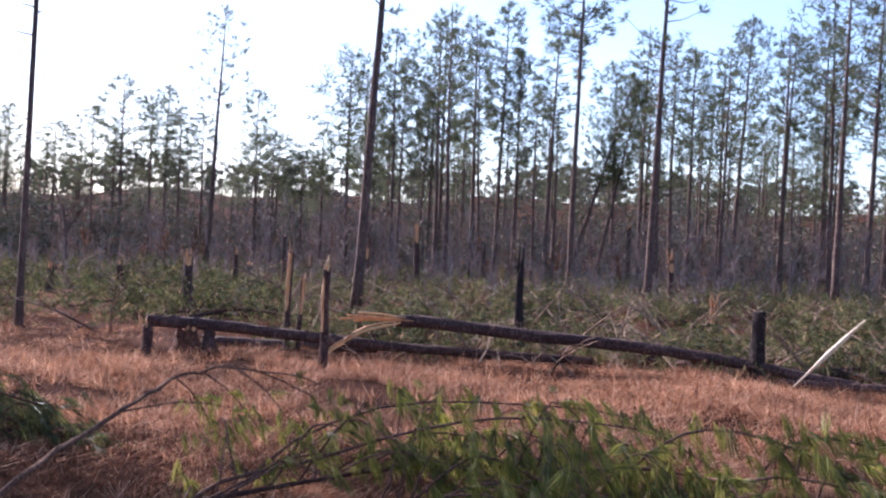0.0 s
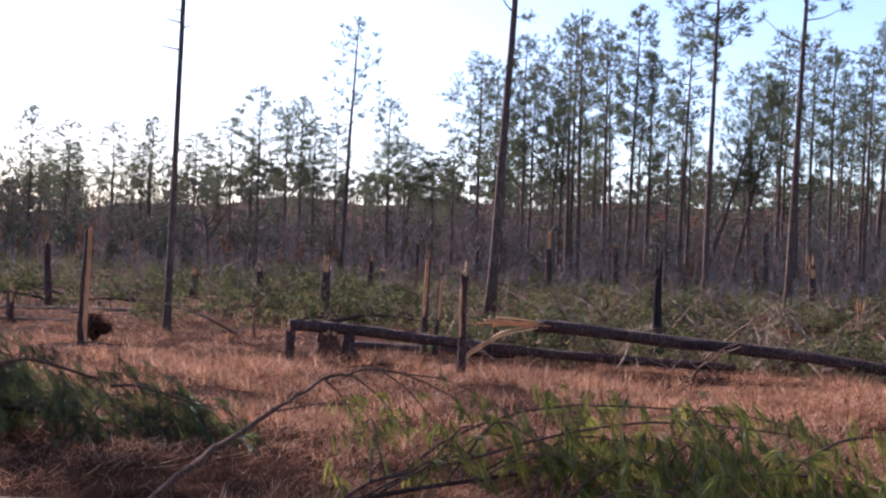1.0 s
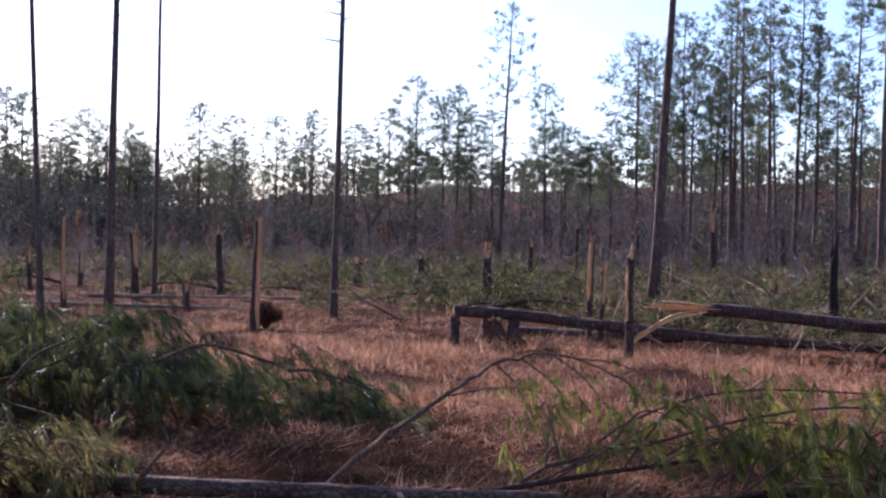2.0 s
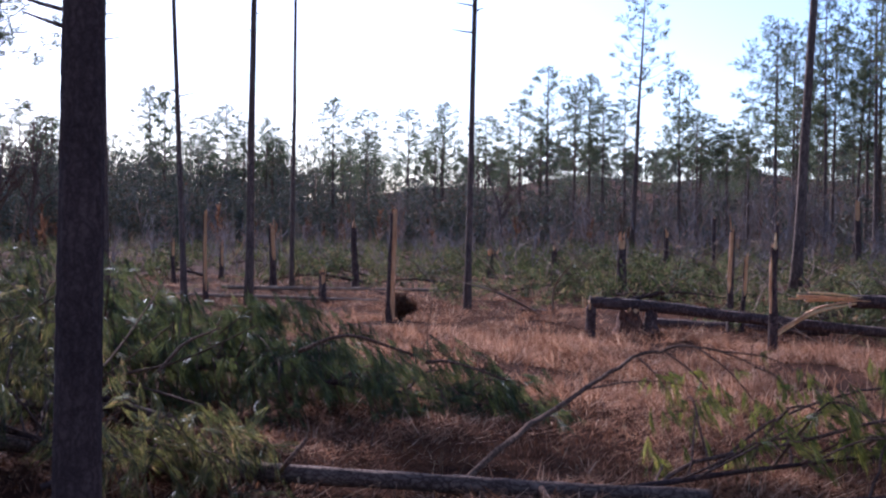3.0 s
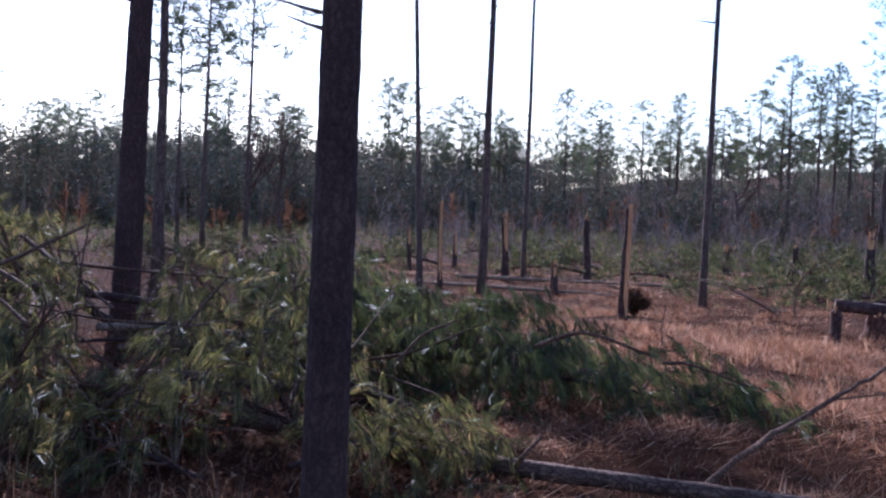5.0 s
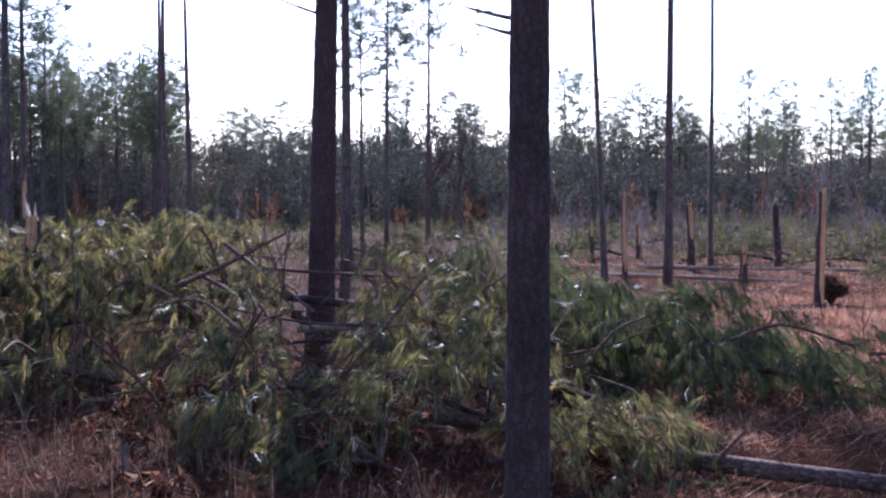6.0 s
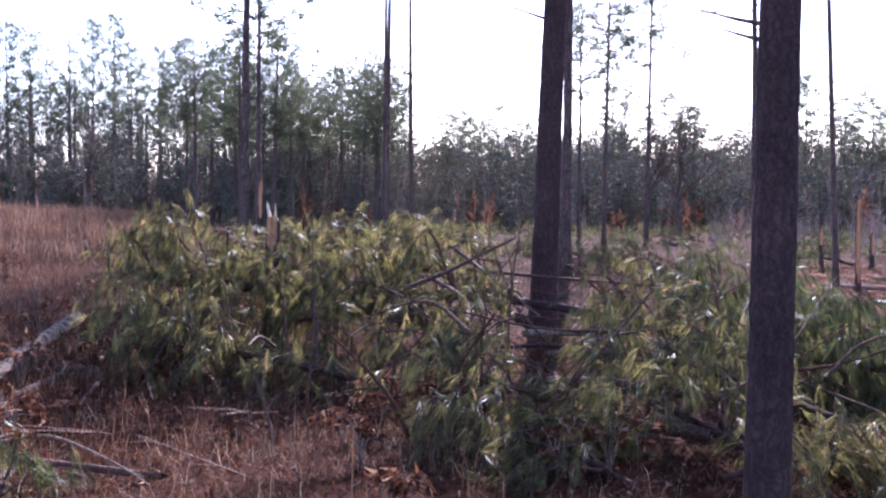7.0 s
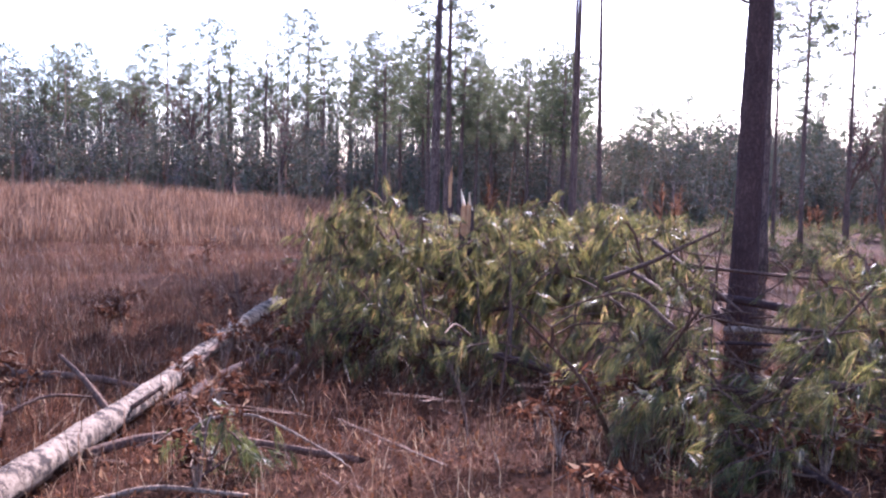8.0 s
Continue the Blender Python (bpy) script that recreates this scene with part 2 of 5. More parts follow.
def unit(a):
    a = np.asarray(a, float)
    return a / np.maximum(np.linalg.norm(a, axis=-1, keepdims=True), 1e-9)


def curve_points(pts, n):
    """n points on a smooth curve through the given ones."""
    pts = np.asarray(pts, float)
    if len(pts) == 2:
        s = np.linspace(0, 1, n)[:, None]
        return pts[0] * (1 - s) + pts[1] * s
    ext = np.vstack([2 * pts[0] - pts[1], pts, 2 * pts[-1] - pts[-2]])
    out = []
    for u in np.linspace(0, len(pts) - 1 - 1e-6, n):
        k, s = int(u), u - int(u)
        a, b, c, d = ext[k : k + 4]
        out.append(0.5 * (2 * b + (c - a) * s + (2 * a - 5 * b + 4 * c - d) * s**2 + (3 * b - a - 3 * c + d) * s**3))
    return np.array(out)


def tube(geo, pts, radii, sides=8, rough=0.0, rng=None, caps=True, jag=0.0):
    """A round stem along pts; rough: unevenness of its skin; jag: how far the last ring is torn."""
    pts = np.asarray(pts, float)
    n = len(pts)
    radii = np.interp(np.linspace(0, 1, n), np.linspace(0, 1, len(np.atleast_1d(radii))), np.atleast_1d(radii))
    along = unit(np.gradient(pts, axis=0))
    ref = np.array([0, 0, 1.0]) if abs(along[:, 2]).mean() < 0.8 else np.array([1.0, 0, 0])
    side = unit(np.cross(along, ref))
    over = np.cross(side, along)
    a = np.arange(sides) * 2 * np.pi / sides
    ring = np.cos(a)[None, :, None] * side[:, None] + np.sin(a)[None, :, None] * over[:, None]
    r = radii[:, None] * np.ones((n, sides))
    if rough and rng is not None:
        r = r * (1 + rough * rng.standard_normal((n, sides)))
    v = pts[:, None] + ring * r[:, :, None]
    if jag and rng is not None:
        v[-1] += along[-1] * (rng.random((sides, 1)) - 0.3) * jag
    faces = [[i * sides + j, i * sides + (j + 1) % sides, (i + 1) * sides + (j + 1) % sides, (i + 1) * sides + j] for i in range(n - 1) for j in range(sides)]
    if caps:
        faces += [list(range(sides))[::-1], [(n - 1) * sides + j for j in range(sides)]]
    geo.add(v.reshape(-1, 3), faces)


def tufts(geo, at, axis, per, length, width, spread, droop, rng, back=0.7):
    """Bunches of needles: per needles from each place in at, round its axis, bending down by droop."""
    at, axis = np.asarray(at, float), unit(axis)
    k = len(at)
    if not k:
        return
    base = np.repeat(at, per, 0) - np.repeat(axis, per, 0) * (rng.random((k * per, 1)) * length * back)
    way = unit(np.repeat(axis, per, 0) + rng.standard_normal((k * per, 3)) * spread + np.array([0, 0, -droop]))
    ln = length * (0.7 + 0.5 * rng.random((k * per, 1)))
    across = unit(np.cross(way, rng.standard_normal((k * per, 3)))) * width / 2
    geo.add_tris(np.stack([base - across, base + across, base + way * ln], 1).reshape(-1, 3))


def sprays(geo, hub, size, per, length, width, rng):
    """Short leafy sprays lying every way inside a clump of the given size."""
    k = len(hub) * per
    base = np.repeat(hub, per, 0) + unit(rng.standard_normal((k, 3))) * np.cbrt(rng.random((k, 1))) * np.repeat(size, per, 0)[:, None] * [1, 1, 0.75]
    way = unit(rng.standard_normal((k, 3)) * [1, 1, 0.7]) * length * (0.6 + 0.6 * rng.random((k, 1)))
    across = unit(np.cross(way, rng.standard_normal((k, 3)))) * width / 2
    geo.add_tris(np.stack([base - across - way / 2, base + across - way / 2, base + way / 2], 1).reshape(-1, 3))


def mops(geo, at, axis, per, length, width, spread, rng):
    """Drooping bunches: each needle leaves its shoot sideways and then hangs along the axis."""
    at, axis = np.asarray(at, float), unit(axis)
    k = len(at) * per
    if not k:
        return
    ax = np.repeat(axis, per, 0)
    base = np.repeat(at, per, 0) - ax * (rng.random((k, 1)) * length * 0.35)
    side = rng.standard_normal((k, 3))
    side = unit(side - ax * (side * ax).sum(1, keepdims=True))
    ln = length * (0.75 + 0.4 * rng.random((k, 1)))
    mid = base + unit(ax * 0.75 + side * spread * 3.2 * (0.3 + 0.7 * rng.random((k, 1)))) * ln * 0.38
    tip = mid + unit(ax + side * spread * 0.35 + rng.standard_normal((k, 3)) * 0.07 + [0, 0, -0.15]) * ln * 0.66
    across = unit(np.cross(tip - base, rng.standard_normal((k, 3)))) * width / 2
    v = np.stack([base - across * 0.6, base + across * 0.6, mid + across, mid - across, tip], 1).reshape(-1, 3)
    geo.v.append(v)
    i = (np.arange(k) * 5)[:, None] + geo.n
    geo.f.extend((i + [0, 1, 2, 3]).tolist())
    geo.f.extend((i + [3, 2, 4]).tolist())
    geo.n += len(v)


def blades(geo, root, height, width, lean, rng):
    """Upright bent blades of grass, one per root: a quad and a tip each."""
    root = np.asarray(root, float)
    k = len(root)
    h = height * (0.55 + 0.6 * rng.random((k, 1)))
    a = rng.random(k) * 2 * np.pi
    out = np.stack([np.cos(a), np.sin(a), 0 * a], 1)
    across = np.stack([-np.sin(a + 0.6), np.cos(a + 0.6), 0 * a], 1) * width / 2
    b = lean * h * rng.random((k, 1))
    mid = root + out * b * 0.35 + np.array([0, 0, 1]) * h * 0.55
    tip = root + out * b + np.array([0, 0, 1]) * h * (1 - 0.25 * (b / h))
    v = np.stack([root - across, root + across, mid + across * 0.8, mid - across * 0.8, tip], 1).reshape(-1, 3)
    geo.v.append(v)
    i = (np.arange(k) * 5)[:, None] + geo.n
    geo.f.extend((i + [0, 1, 2, 3]).tolist())
    geo.f.extend((i + [3, 2, 4]).tolist())
    geo.n += len(v)


def straws(geo, root, height, width, lean, rng):
    """Loose straws, one triangle each."""
    root = np.asarray(root, float)
    k = len(root)
    h = height * (0.5 + 0.7 * rng.random((k, 1)))
    a = rng.random(k) * 2 * np.pi
    out = np.stack([np.cos(a), np.sin(a), 0 * a], 1)
    across = np.stack([-np.sin(a + 0.7), np.cos(a + 0.7), 0 * a], 1) * width / 2
    tip = root + out * h * lean * rng.random((k, 1)) + np.array([0, 0, 1]) * h * (0.35 + 0.65 * rng.random((k, 1))) * max(0.4, 1.3 - 0.35 * lean)
    geo.add_tris(np.stack([root - across, root + across, tip], 1).reshape(-1, 3))


def step(a, b, x):
    s = np.clip((np.asarray(x, float) - a) / (b - a), 0, 1)
    return s * s * (3 - 2 * s)


def ground_z(x, y):
    """The lie of the land: level by the road, rising to a field on the left and to a low ridge far off."""
    x, y = np.asarray(x, float), np.asarray(y, float)
    d = np.hypot(x, y)
    left = np.degrees(np.arctan2(-x, y))
    near = 1 - step(40, 80, d)
    small = 0.035 * (np.sin(1.3 * x + 0.7 * y) + np.sin(0.9 * y - 1.7 * x + 1.0) + 0.6 * np.sin(3.1 * x + 2.3 * y)) * near
    return small + step(54, 84, left) * (1 - step(150, 175, left)) * step(17, 48, d) * 1.05 + step(90, 270, d) * (1 - 0.62 * step(6, 36, left) * (1 - step(150, 175, left))) * (12.5 + 0.7 * np.sin(x * 0.06) + 1.0 * np.sin(x * 0.17 + y * 0.05))


def sector(rng, n, near, far, left0, left1):
    """n places on the plan between two distances and two directions, in degrees left of +y."""
    d = np.sqrt(near**2 + (far**2 - near**2) * rng.random(n))
    a = np.radians(left0 + (left1 - left0) * rng.random(n))
    x, y = -d * np.sin(a), d * np.cos(a)
    return np.stack([x, y, ground_z(x, y)], 1)


# ---------------------------------------------------------------- ground
def make_ground():
    rings = np.r_[0, np.geomspace(0.5, 60, 120), np.geomspace(64, 3000, 40)]
    sides = 240
    a = np.arange(sides) * 2 * np.pi / sides
    x, y = rings[1:, None] * np.cos(a), rings[1:, None] * np.sin(a)
    v = np.vstack([[[0, 0, float(ground_z(0, 0))]], np.stack([x, y, ground_z(x, y)], -1).reshape(-1, 3)])
    n = len(rings) - 1
    f = [[0, 1 + j, 1 + (j + 1) % sides] for j in range(sides)]
    f += [[1 + i * sides + j, 1 + (i + 1) * sides + j, 1 + (i + 1) * sides + (j + 1) % sides, 1 + i * sides + (j + 1) % sides] for i in range(n - 1) for j in range(sides)]
    g = Geo()
    g.add(v, f)
    tagged(new("ground", g.mesh("ground", SOIL, True)), "brown soil covered with pine straw and leaves", "ground", kind="structure")


make_ground()


# ---------------------------------------------------------------- standing pines
PINES = {}


def pine_kind(kind, seed, height, bare, reach, clumps, per, ball, thick=0.13, needles=17, wide=0.021, long=0.25, crest=0.45, inner=14):
    """One kind of pine at the origin: trunk, limbs and a crown of rounded clumps of needles."""
    rng = np.random.default_rng(seed)
    fine = wide < 0.035
    tree = thing("pine_tree", 0, 0, -50, "tall slender pine with a bare lower trunk", "tree", "standing pines")
    g = Geo()
    z = np.linspace(-0.15, height, 14)
    sway = np.cumsum(rng.standard_normal((14, 2)) * 0.012, 0)
    sway -= sway[0]
    pts = np.column_stack([sway, z])
    s = z.clip(0) / height
    rad = thick * (1 - 0.86 * s) * (1 + 0.35 * np.exp(-z.clip(0) * 5))
    tube(g, pts, rad, 9 if fine else 6, 0.03, rng)
    part("trunk", g, BARK_FAR, tree, smooth=True)
    lg, ng = Geo(), Geo()
    for k in range(clumps):
        u = (k + rng.random()) / clumps
        zz = height * (bare + (0.985 - bare) * u)
        # the crown is widest at its crest and closes to a rounded top
        shape = math.sqrt(max(0.0, 1 - ((u - crest) / (1.02 - crest)) ** 2)) if u > crest else 0.55 + 0.45 * math.sin(u / crest * 1.57)
        out = reach * shape * (0.1 + 0.85 * math.sqrt(rng.random()))
        a = k * 2.4 + rng.random() * 1.2
        way = np.array([math.cos(a), math.sin(a), 0])
        root = np.array([np.interp(zz, z, pts[:, 0]), np.interp(zz, z, pts[:, 1]), zz - out * (0.25 + 0.35 * rng.random())])
        tip = np.array([np.interp(zz, z, pts[:, 0]), np.interp(zz, z, pts[:, 1]), zz]) + way * out
        c = curve_points([root, root * 0.5 + tip * 0.5 - [0, 0, 0.1 * out], tip], 6)
        tube(lg, c[[0, 2, 3, 5]] if fine else c[[0, 3, 5]], [0.03 * (1 - 0.5 * u), 0.008], 3, 0, None, False)
        off = unit(rng.standard_normal((per, 3))) * np.cbrt(rng.random((per, 1))) * [1, 1, 0.7]
        size = ball * (0.62 + 0.42 * rng.random())
        tufts(ng, tip + off * size, off + way * 0.3 + [0, 0, 0.45], needles, long, wide, 0.7, 0.0, rng)
        sprays(ng, tip[None], np.array([size * 0.85]), 2 * inner, long * 0.62, long * 0.17, rng)
    for zz in rng.random(6) * (bare - 0.22) + 0.22:
        a = rng.random() * 6.3
        ln = 0.1 + 0.4 * rng.random()
        root = np.array([np.interp(zz * height, z, pts[:, 0]), np.interp(zz * height, z, pts[:, 1]), zz * height])
        tube(lg, curve_points([root, root + [math.cos(a) * ln * 0.6, math.sin(a) * ln * 0.6, 0.05], root + [math.cos(a) * ln, math.sin(a) * ln, 0.2 * ln]], 4), [0.018, 0.006], 4, 0, None, False)
    part("branching", lg, BARK_FAR, tree, kind="stuff")
    part("crown", ng, NEEDLE_FAR, tree, "airy dark green needle crown", kind="stuff")
    PINES[kind] = (tree, height, thick, reach)


# kinds of the nearer trees
pine_kind("full", 1, 13.0, 0.5, 2.1, 62, 9, 0.6)
pine_kind("tall", 2, 15.0, 0.6, 1.7, 46, 9, 0.5)
pine_kind("round", 3, 12.0, 0.62, 2.1, 56, 9, 0.6, crest=0.35, inner=22)
pine_kind("sparse", 4, 14.5, 0.6, 1.9, 46, 5, 0.4, inner=4)
pine_kind("oval", 5, 12.5, 0.48, 1.7, 60, 9, 0.56)
pine_kind("open", 8, 13.0, 0.52, 2.2, 50, 9, 0.5)
pine_kind("slim", 6, 13.0, 0.52, 1.25, 48, 8, 0.48)
pine_kind("snapped_limbs", 7, 15.0, 0.5, 2.1, 26, 4, 0.3, inner=3)
# plainer kinds for the depth of the stand
FAR_LOOK = {"needles": 6, "wide": 0.04, "long": 0.28, "inner": 12}
pine_kind("full_far", 101, 13.0, 0.42, 2.0, 46, 6, 0.6, **FAR_LOOK)
pine_kind("tall_far", 102, 15.0, 0.55, 1.6, 38, 6, 0.52, **FAR_LOOK)
pine_kind("round_far", 103, 12.0, 0.62, 1.9, 34, 6, 0.62, crest=0.35, **FAR_LOOK)
pine_kind("thin_far", 104, 14.5, 0.62, 1.2, 26, 5, 0.45, **FAR_LOOK)
pine_kind("oval_far", 105, 12.5, 0.38, 1.7, 48, 6, 0.58, **FAR_LOOK)
pine_kind("slim_far", 106, 13.0, 0.48, 1.3, 38, 6, 0.5, **FAR_LOOK)


def pine(x, y, r, h, lx=0.0, ly=0.0, kind="full", turn=0.0, label="", spread=0.0):
    """A standing pine: place, trunk radius, height, lean per metre of height, radius of the crown."""
    tree, height, thick, reach = PINES[kind]
    k = h / height
    z = float(ground_z(x, y))
    wide = 1.2 * spread / reach if spread else min(max(k, 0.85), 1.15)
    lean = Vector((0, 0, 1)).rotation_difference(Vector((lx, ly, 1))).to_matrix().to_4x4()
    m = Matrix.Translation((x, y, z)) @ lean @ Matrix.Rotation(turn, 4, "Z") @ Matrix.Diagonal((wide, wide, k, 1))
    ob = copy_thing(tree, m)
    for c in ob.children:
        if c.name.startswith("trunk"):
            c.scale = (r / thick / wide, r / thick / wide, 1)
    return tagged(ob, label)


NEAR_LABEL = "standing pine with bare reddish brown trunk"
pine(-7.40, 19.68, 0.066, 15.0, 0.008, 0.003, "tall", 0.3, NEAR_LABEL)
pine(-2.16, 28.14, 0.138, 15.5, 0.040, 0.003, "snapped_limbs", 1.0, NEAR_LABEL)
pine(4.80, 43.21, 0.131, 16.0, 0.008, -0.001, "tall", 2.0)
pine(6.31, 34.85, 0.125, 15.0, 0.021, -0.004, "snapped_limbs", 3.1, NEAR_LABEL)
pine(15.28, 43.86, 0.163, 13.5, 0.008, -0.003, "snapped_limbs", 4.0)
pine(18.18, 48.50, 0.156, 15.0, 0.019, -0.007, "full", 5.0)
pine(24.76, 63.41, 0.20, 16.0, 0.007, -0.003, "full", 0.7)
pine(-12.06, 17.44, 0.058, 14.0, -0.031, -0.021, "sparse", 1.3, NEAR_LABEL)
pine(-11.47, 18.68, 0.081, 15.0, 0.008, 0.005, "tall", 2.2, NEAR_LABEL)
pine(-12.90, 22.97, 0.059, 14.0, 0.003, 0.002, "sparse", 3.3, NEAR_LABEL)
pine(-14.54, 18.41, 0.076, 15.0, -0.011, -0.008, "tall", 4.1, NEAR_LABEL)
pine(-17.87, 16.39, 0.121, 15.0, 0.005, 0.005, "tall", 5.2, NEAR_LABEL)
pine(-27.16, 26.92, 0.086, 11.5, 0.010, 0.010, "open", 0.4, spread=1.7)
pine(-27.51, 29.35, 0.090, 12.5, 0.014, 0.013, "open", 1.7, spread=2.1)
pine(-31.39, 29.83, 0.08, 10.6, 0.008, 0.008, "slim", 2.7, spread=1.2)
pine(-29.72, 20.84, 0.09, 15.0, -0.006, -0.008, "tall", 2.6)
pine(-27.74, 18.42, 0.075, 15.0, 0.004, 0.006, "sparse", 3.8)
pine(-28.54, 19.02, 0.095, 15.0, 0.011, 0.016, "tall", 4.4)
pine(-20.01, 9.92, 0.099, 12.0, 0.005, 0.009, "oval", 5.5, NEAR_LABEL)
pine(-27.84, 14.36, 0.093, 11.5, 0.003, 0.007, "full", 0.1, spread=1.7)
# the stand behind the clearing, tops in view
pine(17.21, 67.85, 0.176, 16.3, 0.046, -0.012, "oval", 0.5)
pine(-13.23, 62.63, 0.161, 14.7, 0.033, 0.007, "sparse", 2.5)
pine(-0.34, 66.80, 0.151, 15.5, -0.008, 0.0, "full", 3.5)
pine(2.73, 62.32, 0.141, 15.5, 0.012, -0.001, "slim", 4.5)
pine(3.73, 61.73, 0.140, 12.8, 0.004, 0.0, "oval", 5.5)
pine(4.94, 56.07, 0.127, 14.0, 0.019, -0.002, "tall", 0.8)
pine(-2.81, 58.89, 0.118, 13.1, -0.011, -0.001, "slim", 1.8)
pine(13.00, 60.42, 0.140, 13.0, -0.001, 0.0, "slim", 2.8)
pine(10.04, 67.71, 0.138, 13.3, -0.014, 0.002, "full", 3.8)
pine(19.88, 67.12, 0.158, 15.3, 0.034, -0.010, "tall", 4.8)
pine(22.17, 66.40, 0.158, 16.3, -0.003, 0.001, "oval", 5.8)
pine(-3.80, 52.30, 0.092, 7.8, 0.006, 0.0, "slim", 0.9)
pine(-1.53, 61.03, 0.107, 10.8, 0.041, 0.001, "full", 1.9)
pine(2.02, 66.99, 0.118, 14.5, -0.033, 0.001, "tall", 2.9)
pine(-2.63, 61.51, 0.108, 12.0, 0.007, 0.0, "oval", 3.9)
pine(6.44, 59.65, 0.136, 11.8, 0.288, -0.039, "oval", 4.9, "storm-bent pine leaning against its neighbours", 1.15)
pine(7.86, 59.48, 0.121, 11.1, 0.2, -0.019, "oval", 5.9, "storm-bent pine leaning against its neighbours", 1.0)
# treetops standing out above the woods round the clearing
pine(-33.70, 66.19, 0.118, 9.6, -0.006, -0.011, "oval", 3.2, spread=1.30)
pine(-34.23, 72.60, 0.117, 9.5, 0.003, 0.009, "slim", 2.4, spread=1.21)
pine(-28.47, 66.41, 0.113, 8.8, -0.004, -0.006, "slim", 0.3, spread=0.99)
pine(-28.66, 72.82, 0.119, 9.8, 0.013, 0.002, "oval", 1.5, spread=1.18)
pine(-25.22, 71.95, 0.113, 8.8, -0.008, 0.013, "slim", 5.6, spread=1.15)
pine(-21.16, 66.97, 0.115, 9.2, -0.014, -0.001, "open", 3.1, spread=1.67)
pine(-18.50, 63.59, 0.124, 10.7, -0.005, -0.004, "open", 3.4, spread=1.66)
pine(-17.49, 65.94, 0.119, 9.8, 0.004, -0.001, "full", 0.4, spread=1.54)
pine(-17.57, 70.05, 0.126, 11.1, 0.003, 0.007, "slim", 1.4, spread=1.09)
pine(-15.36, 64.41, 0.113, 8.8, -0.002, -0.008, "slim", 0.1, spread=0.99)
pine(-14.95, 68.60, 0.116, 9.3, -0.010, 0.000, "slim", 3.1, spread=0.97)
pine(-10.75, 63.29, 0.121, 10.2, -0.002, -0.008, "slim", 2.0, spread=0.96)
pine(-9.17, 59.49, 0.105, 7.4, -0.009, -0.011, "round", 0.9, spread=1.81)
pine(-7.96, 61.67, 0.099, 6.6, -0.009, 0.009, "round", 5.0, spread=1.71)
pine(-7.08, 63.78, 0.109, 8.1, -0.016, 0.002, "slim", 5.0, spread=0.80)
pine(-5.19, 57.94, 0.131, 11.8, 0.000, 0.000, "full", 1.5, spread=1.75)
pine(-4.62, 61.99, 0.128, 11.3, -0.002, -0.002, "oval", 0.5, spread=1.40)
pine(-75.50, 41.86, 0.134, 12.4, -0.009, 0.006, "oval", 5.9, spread=1.73)
pine(-76.35, 44.40, 0.142, 13.7, -0.003, -0.007, "full", 3.4, spread=1.77)
pine(-72.04, 43.82, 0.128, 11.4, 0.005, 0.019, "oval", 4.2, spread=1.69)
pine(-75.71, 49.24, 0.131, 11.9, 0.007, 0.007, "oval", 1.4, spread=1.58)
pine(-73.65, 55.63, 0.112, 8.7, -0.001, 0.011, "oval", 4.3, spread=1.85)
pine(-69.55, 54.39, 0.112, 8.7, 0.002, -0.000, "oval", 5.0, spread=1.55)
pine(-72.53, 60.25, 0.120, 10.0, -0.003, -0.001, "slim", 4.9, spread=1.42)
pine(-55.69, 57.79, 0.121, 10.2, 0.001, -0.007, "open", 3.8, spread=1.81)
pine(-52.31, 58.19, 0.115, 9.2, -0.010, -0.010, "slim", 4.5, spread=1.37)
pine(-55.05, 63.77, 0.111, 8.6, 0.008, -0.003, "oval", 4.4, spread=1.48)
pine(-60.45, 61.53, 0.123, 10.6, -0.009, 0.003, "slim", 3.4, spread=1.30)
pine(-44.78, 61.67, 0.121, 10.2, -0.010, 0.005, "oval", 2.0, spread=1.24)
pine(-45.17, 63.85, 0.120, 10.1, -0.003, -0.000, "oval", 2.6, spread=1.37)
pine(-44.37, 66.81, 0.113, 8.8, -0.000, 0.011, "slim", 5.7, spread=1.31)
pine(-40.62, 64.47, 0.115, 9.1, -0.010, -0.015, "oval", 1.2, spread=1.34)
pine(-38.64, 63.33, 0.108, 8.0, -0.003, 0.002, "slim", 2.5, spread=1.12)
pine(-40.09, 69.44, 0.104, 7.3, -0.004, -0.006, "round", 5.1, spread=1.61)
pine(-84.07, 9.69, 0.122, 10.3, 0.001, -0.003, "oval", 1.6, spread=1.69)
pine(-79.92, 10.60, 0.110, 8.3, 0.015, 0.004, "oval", 0.7, spread=1.41)
pine(-81.62, 12.78, 0.120, 10.0, 0.014, 0.003, "full", 2.8, spread=1.85)
pine(-85.30, 15.01, 0.126, 11.0, 0.007, 0.000, "oval", 1.2, spread=1.73)
pine(-79.16, 15.20, 0.109, 8.2, -0.005, -0.008, "round", 5.5, spread=1.41)
pine(-80.53, 18.36, 0.124, 10.7, 0.009, -0.003, "oval", 4.1, spread=1.44)
pine(-78.21, 19.43, 0.131, 11.9, 0.015, -0.010, "slim", 4.9, spread=1.31)
pine(-75.55, 21.61, 0.134, 12.3, -0.002, -0.008, "oval", 4.6, spread=1.47)
pine(-77.09, 23.45, 0.136, 12.6, -0.000, 0.003, "full", 4.3, spread=1.61)
pine(-74.80, 24.06, 0.119, 9.8, 0.000, 0.006, "open", 0.9, spread=1.57)
pine(-77.70, 27.92, 0.142, 13.6, 0.007, 0.004, "oval", 0.3, spread=1.44)
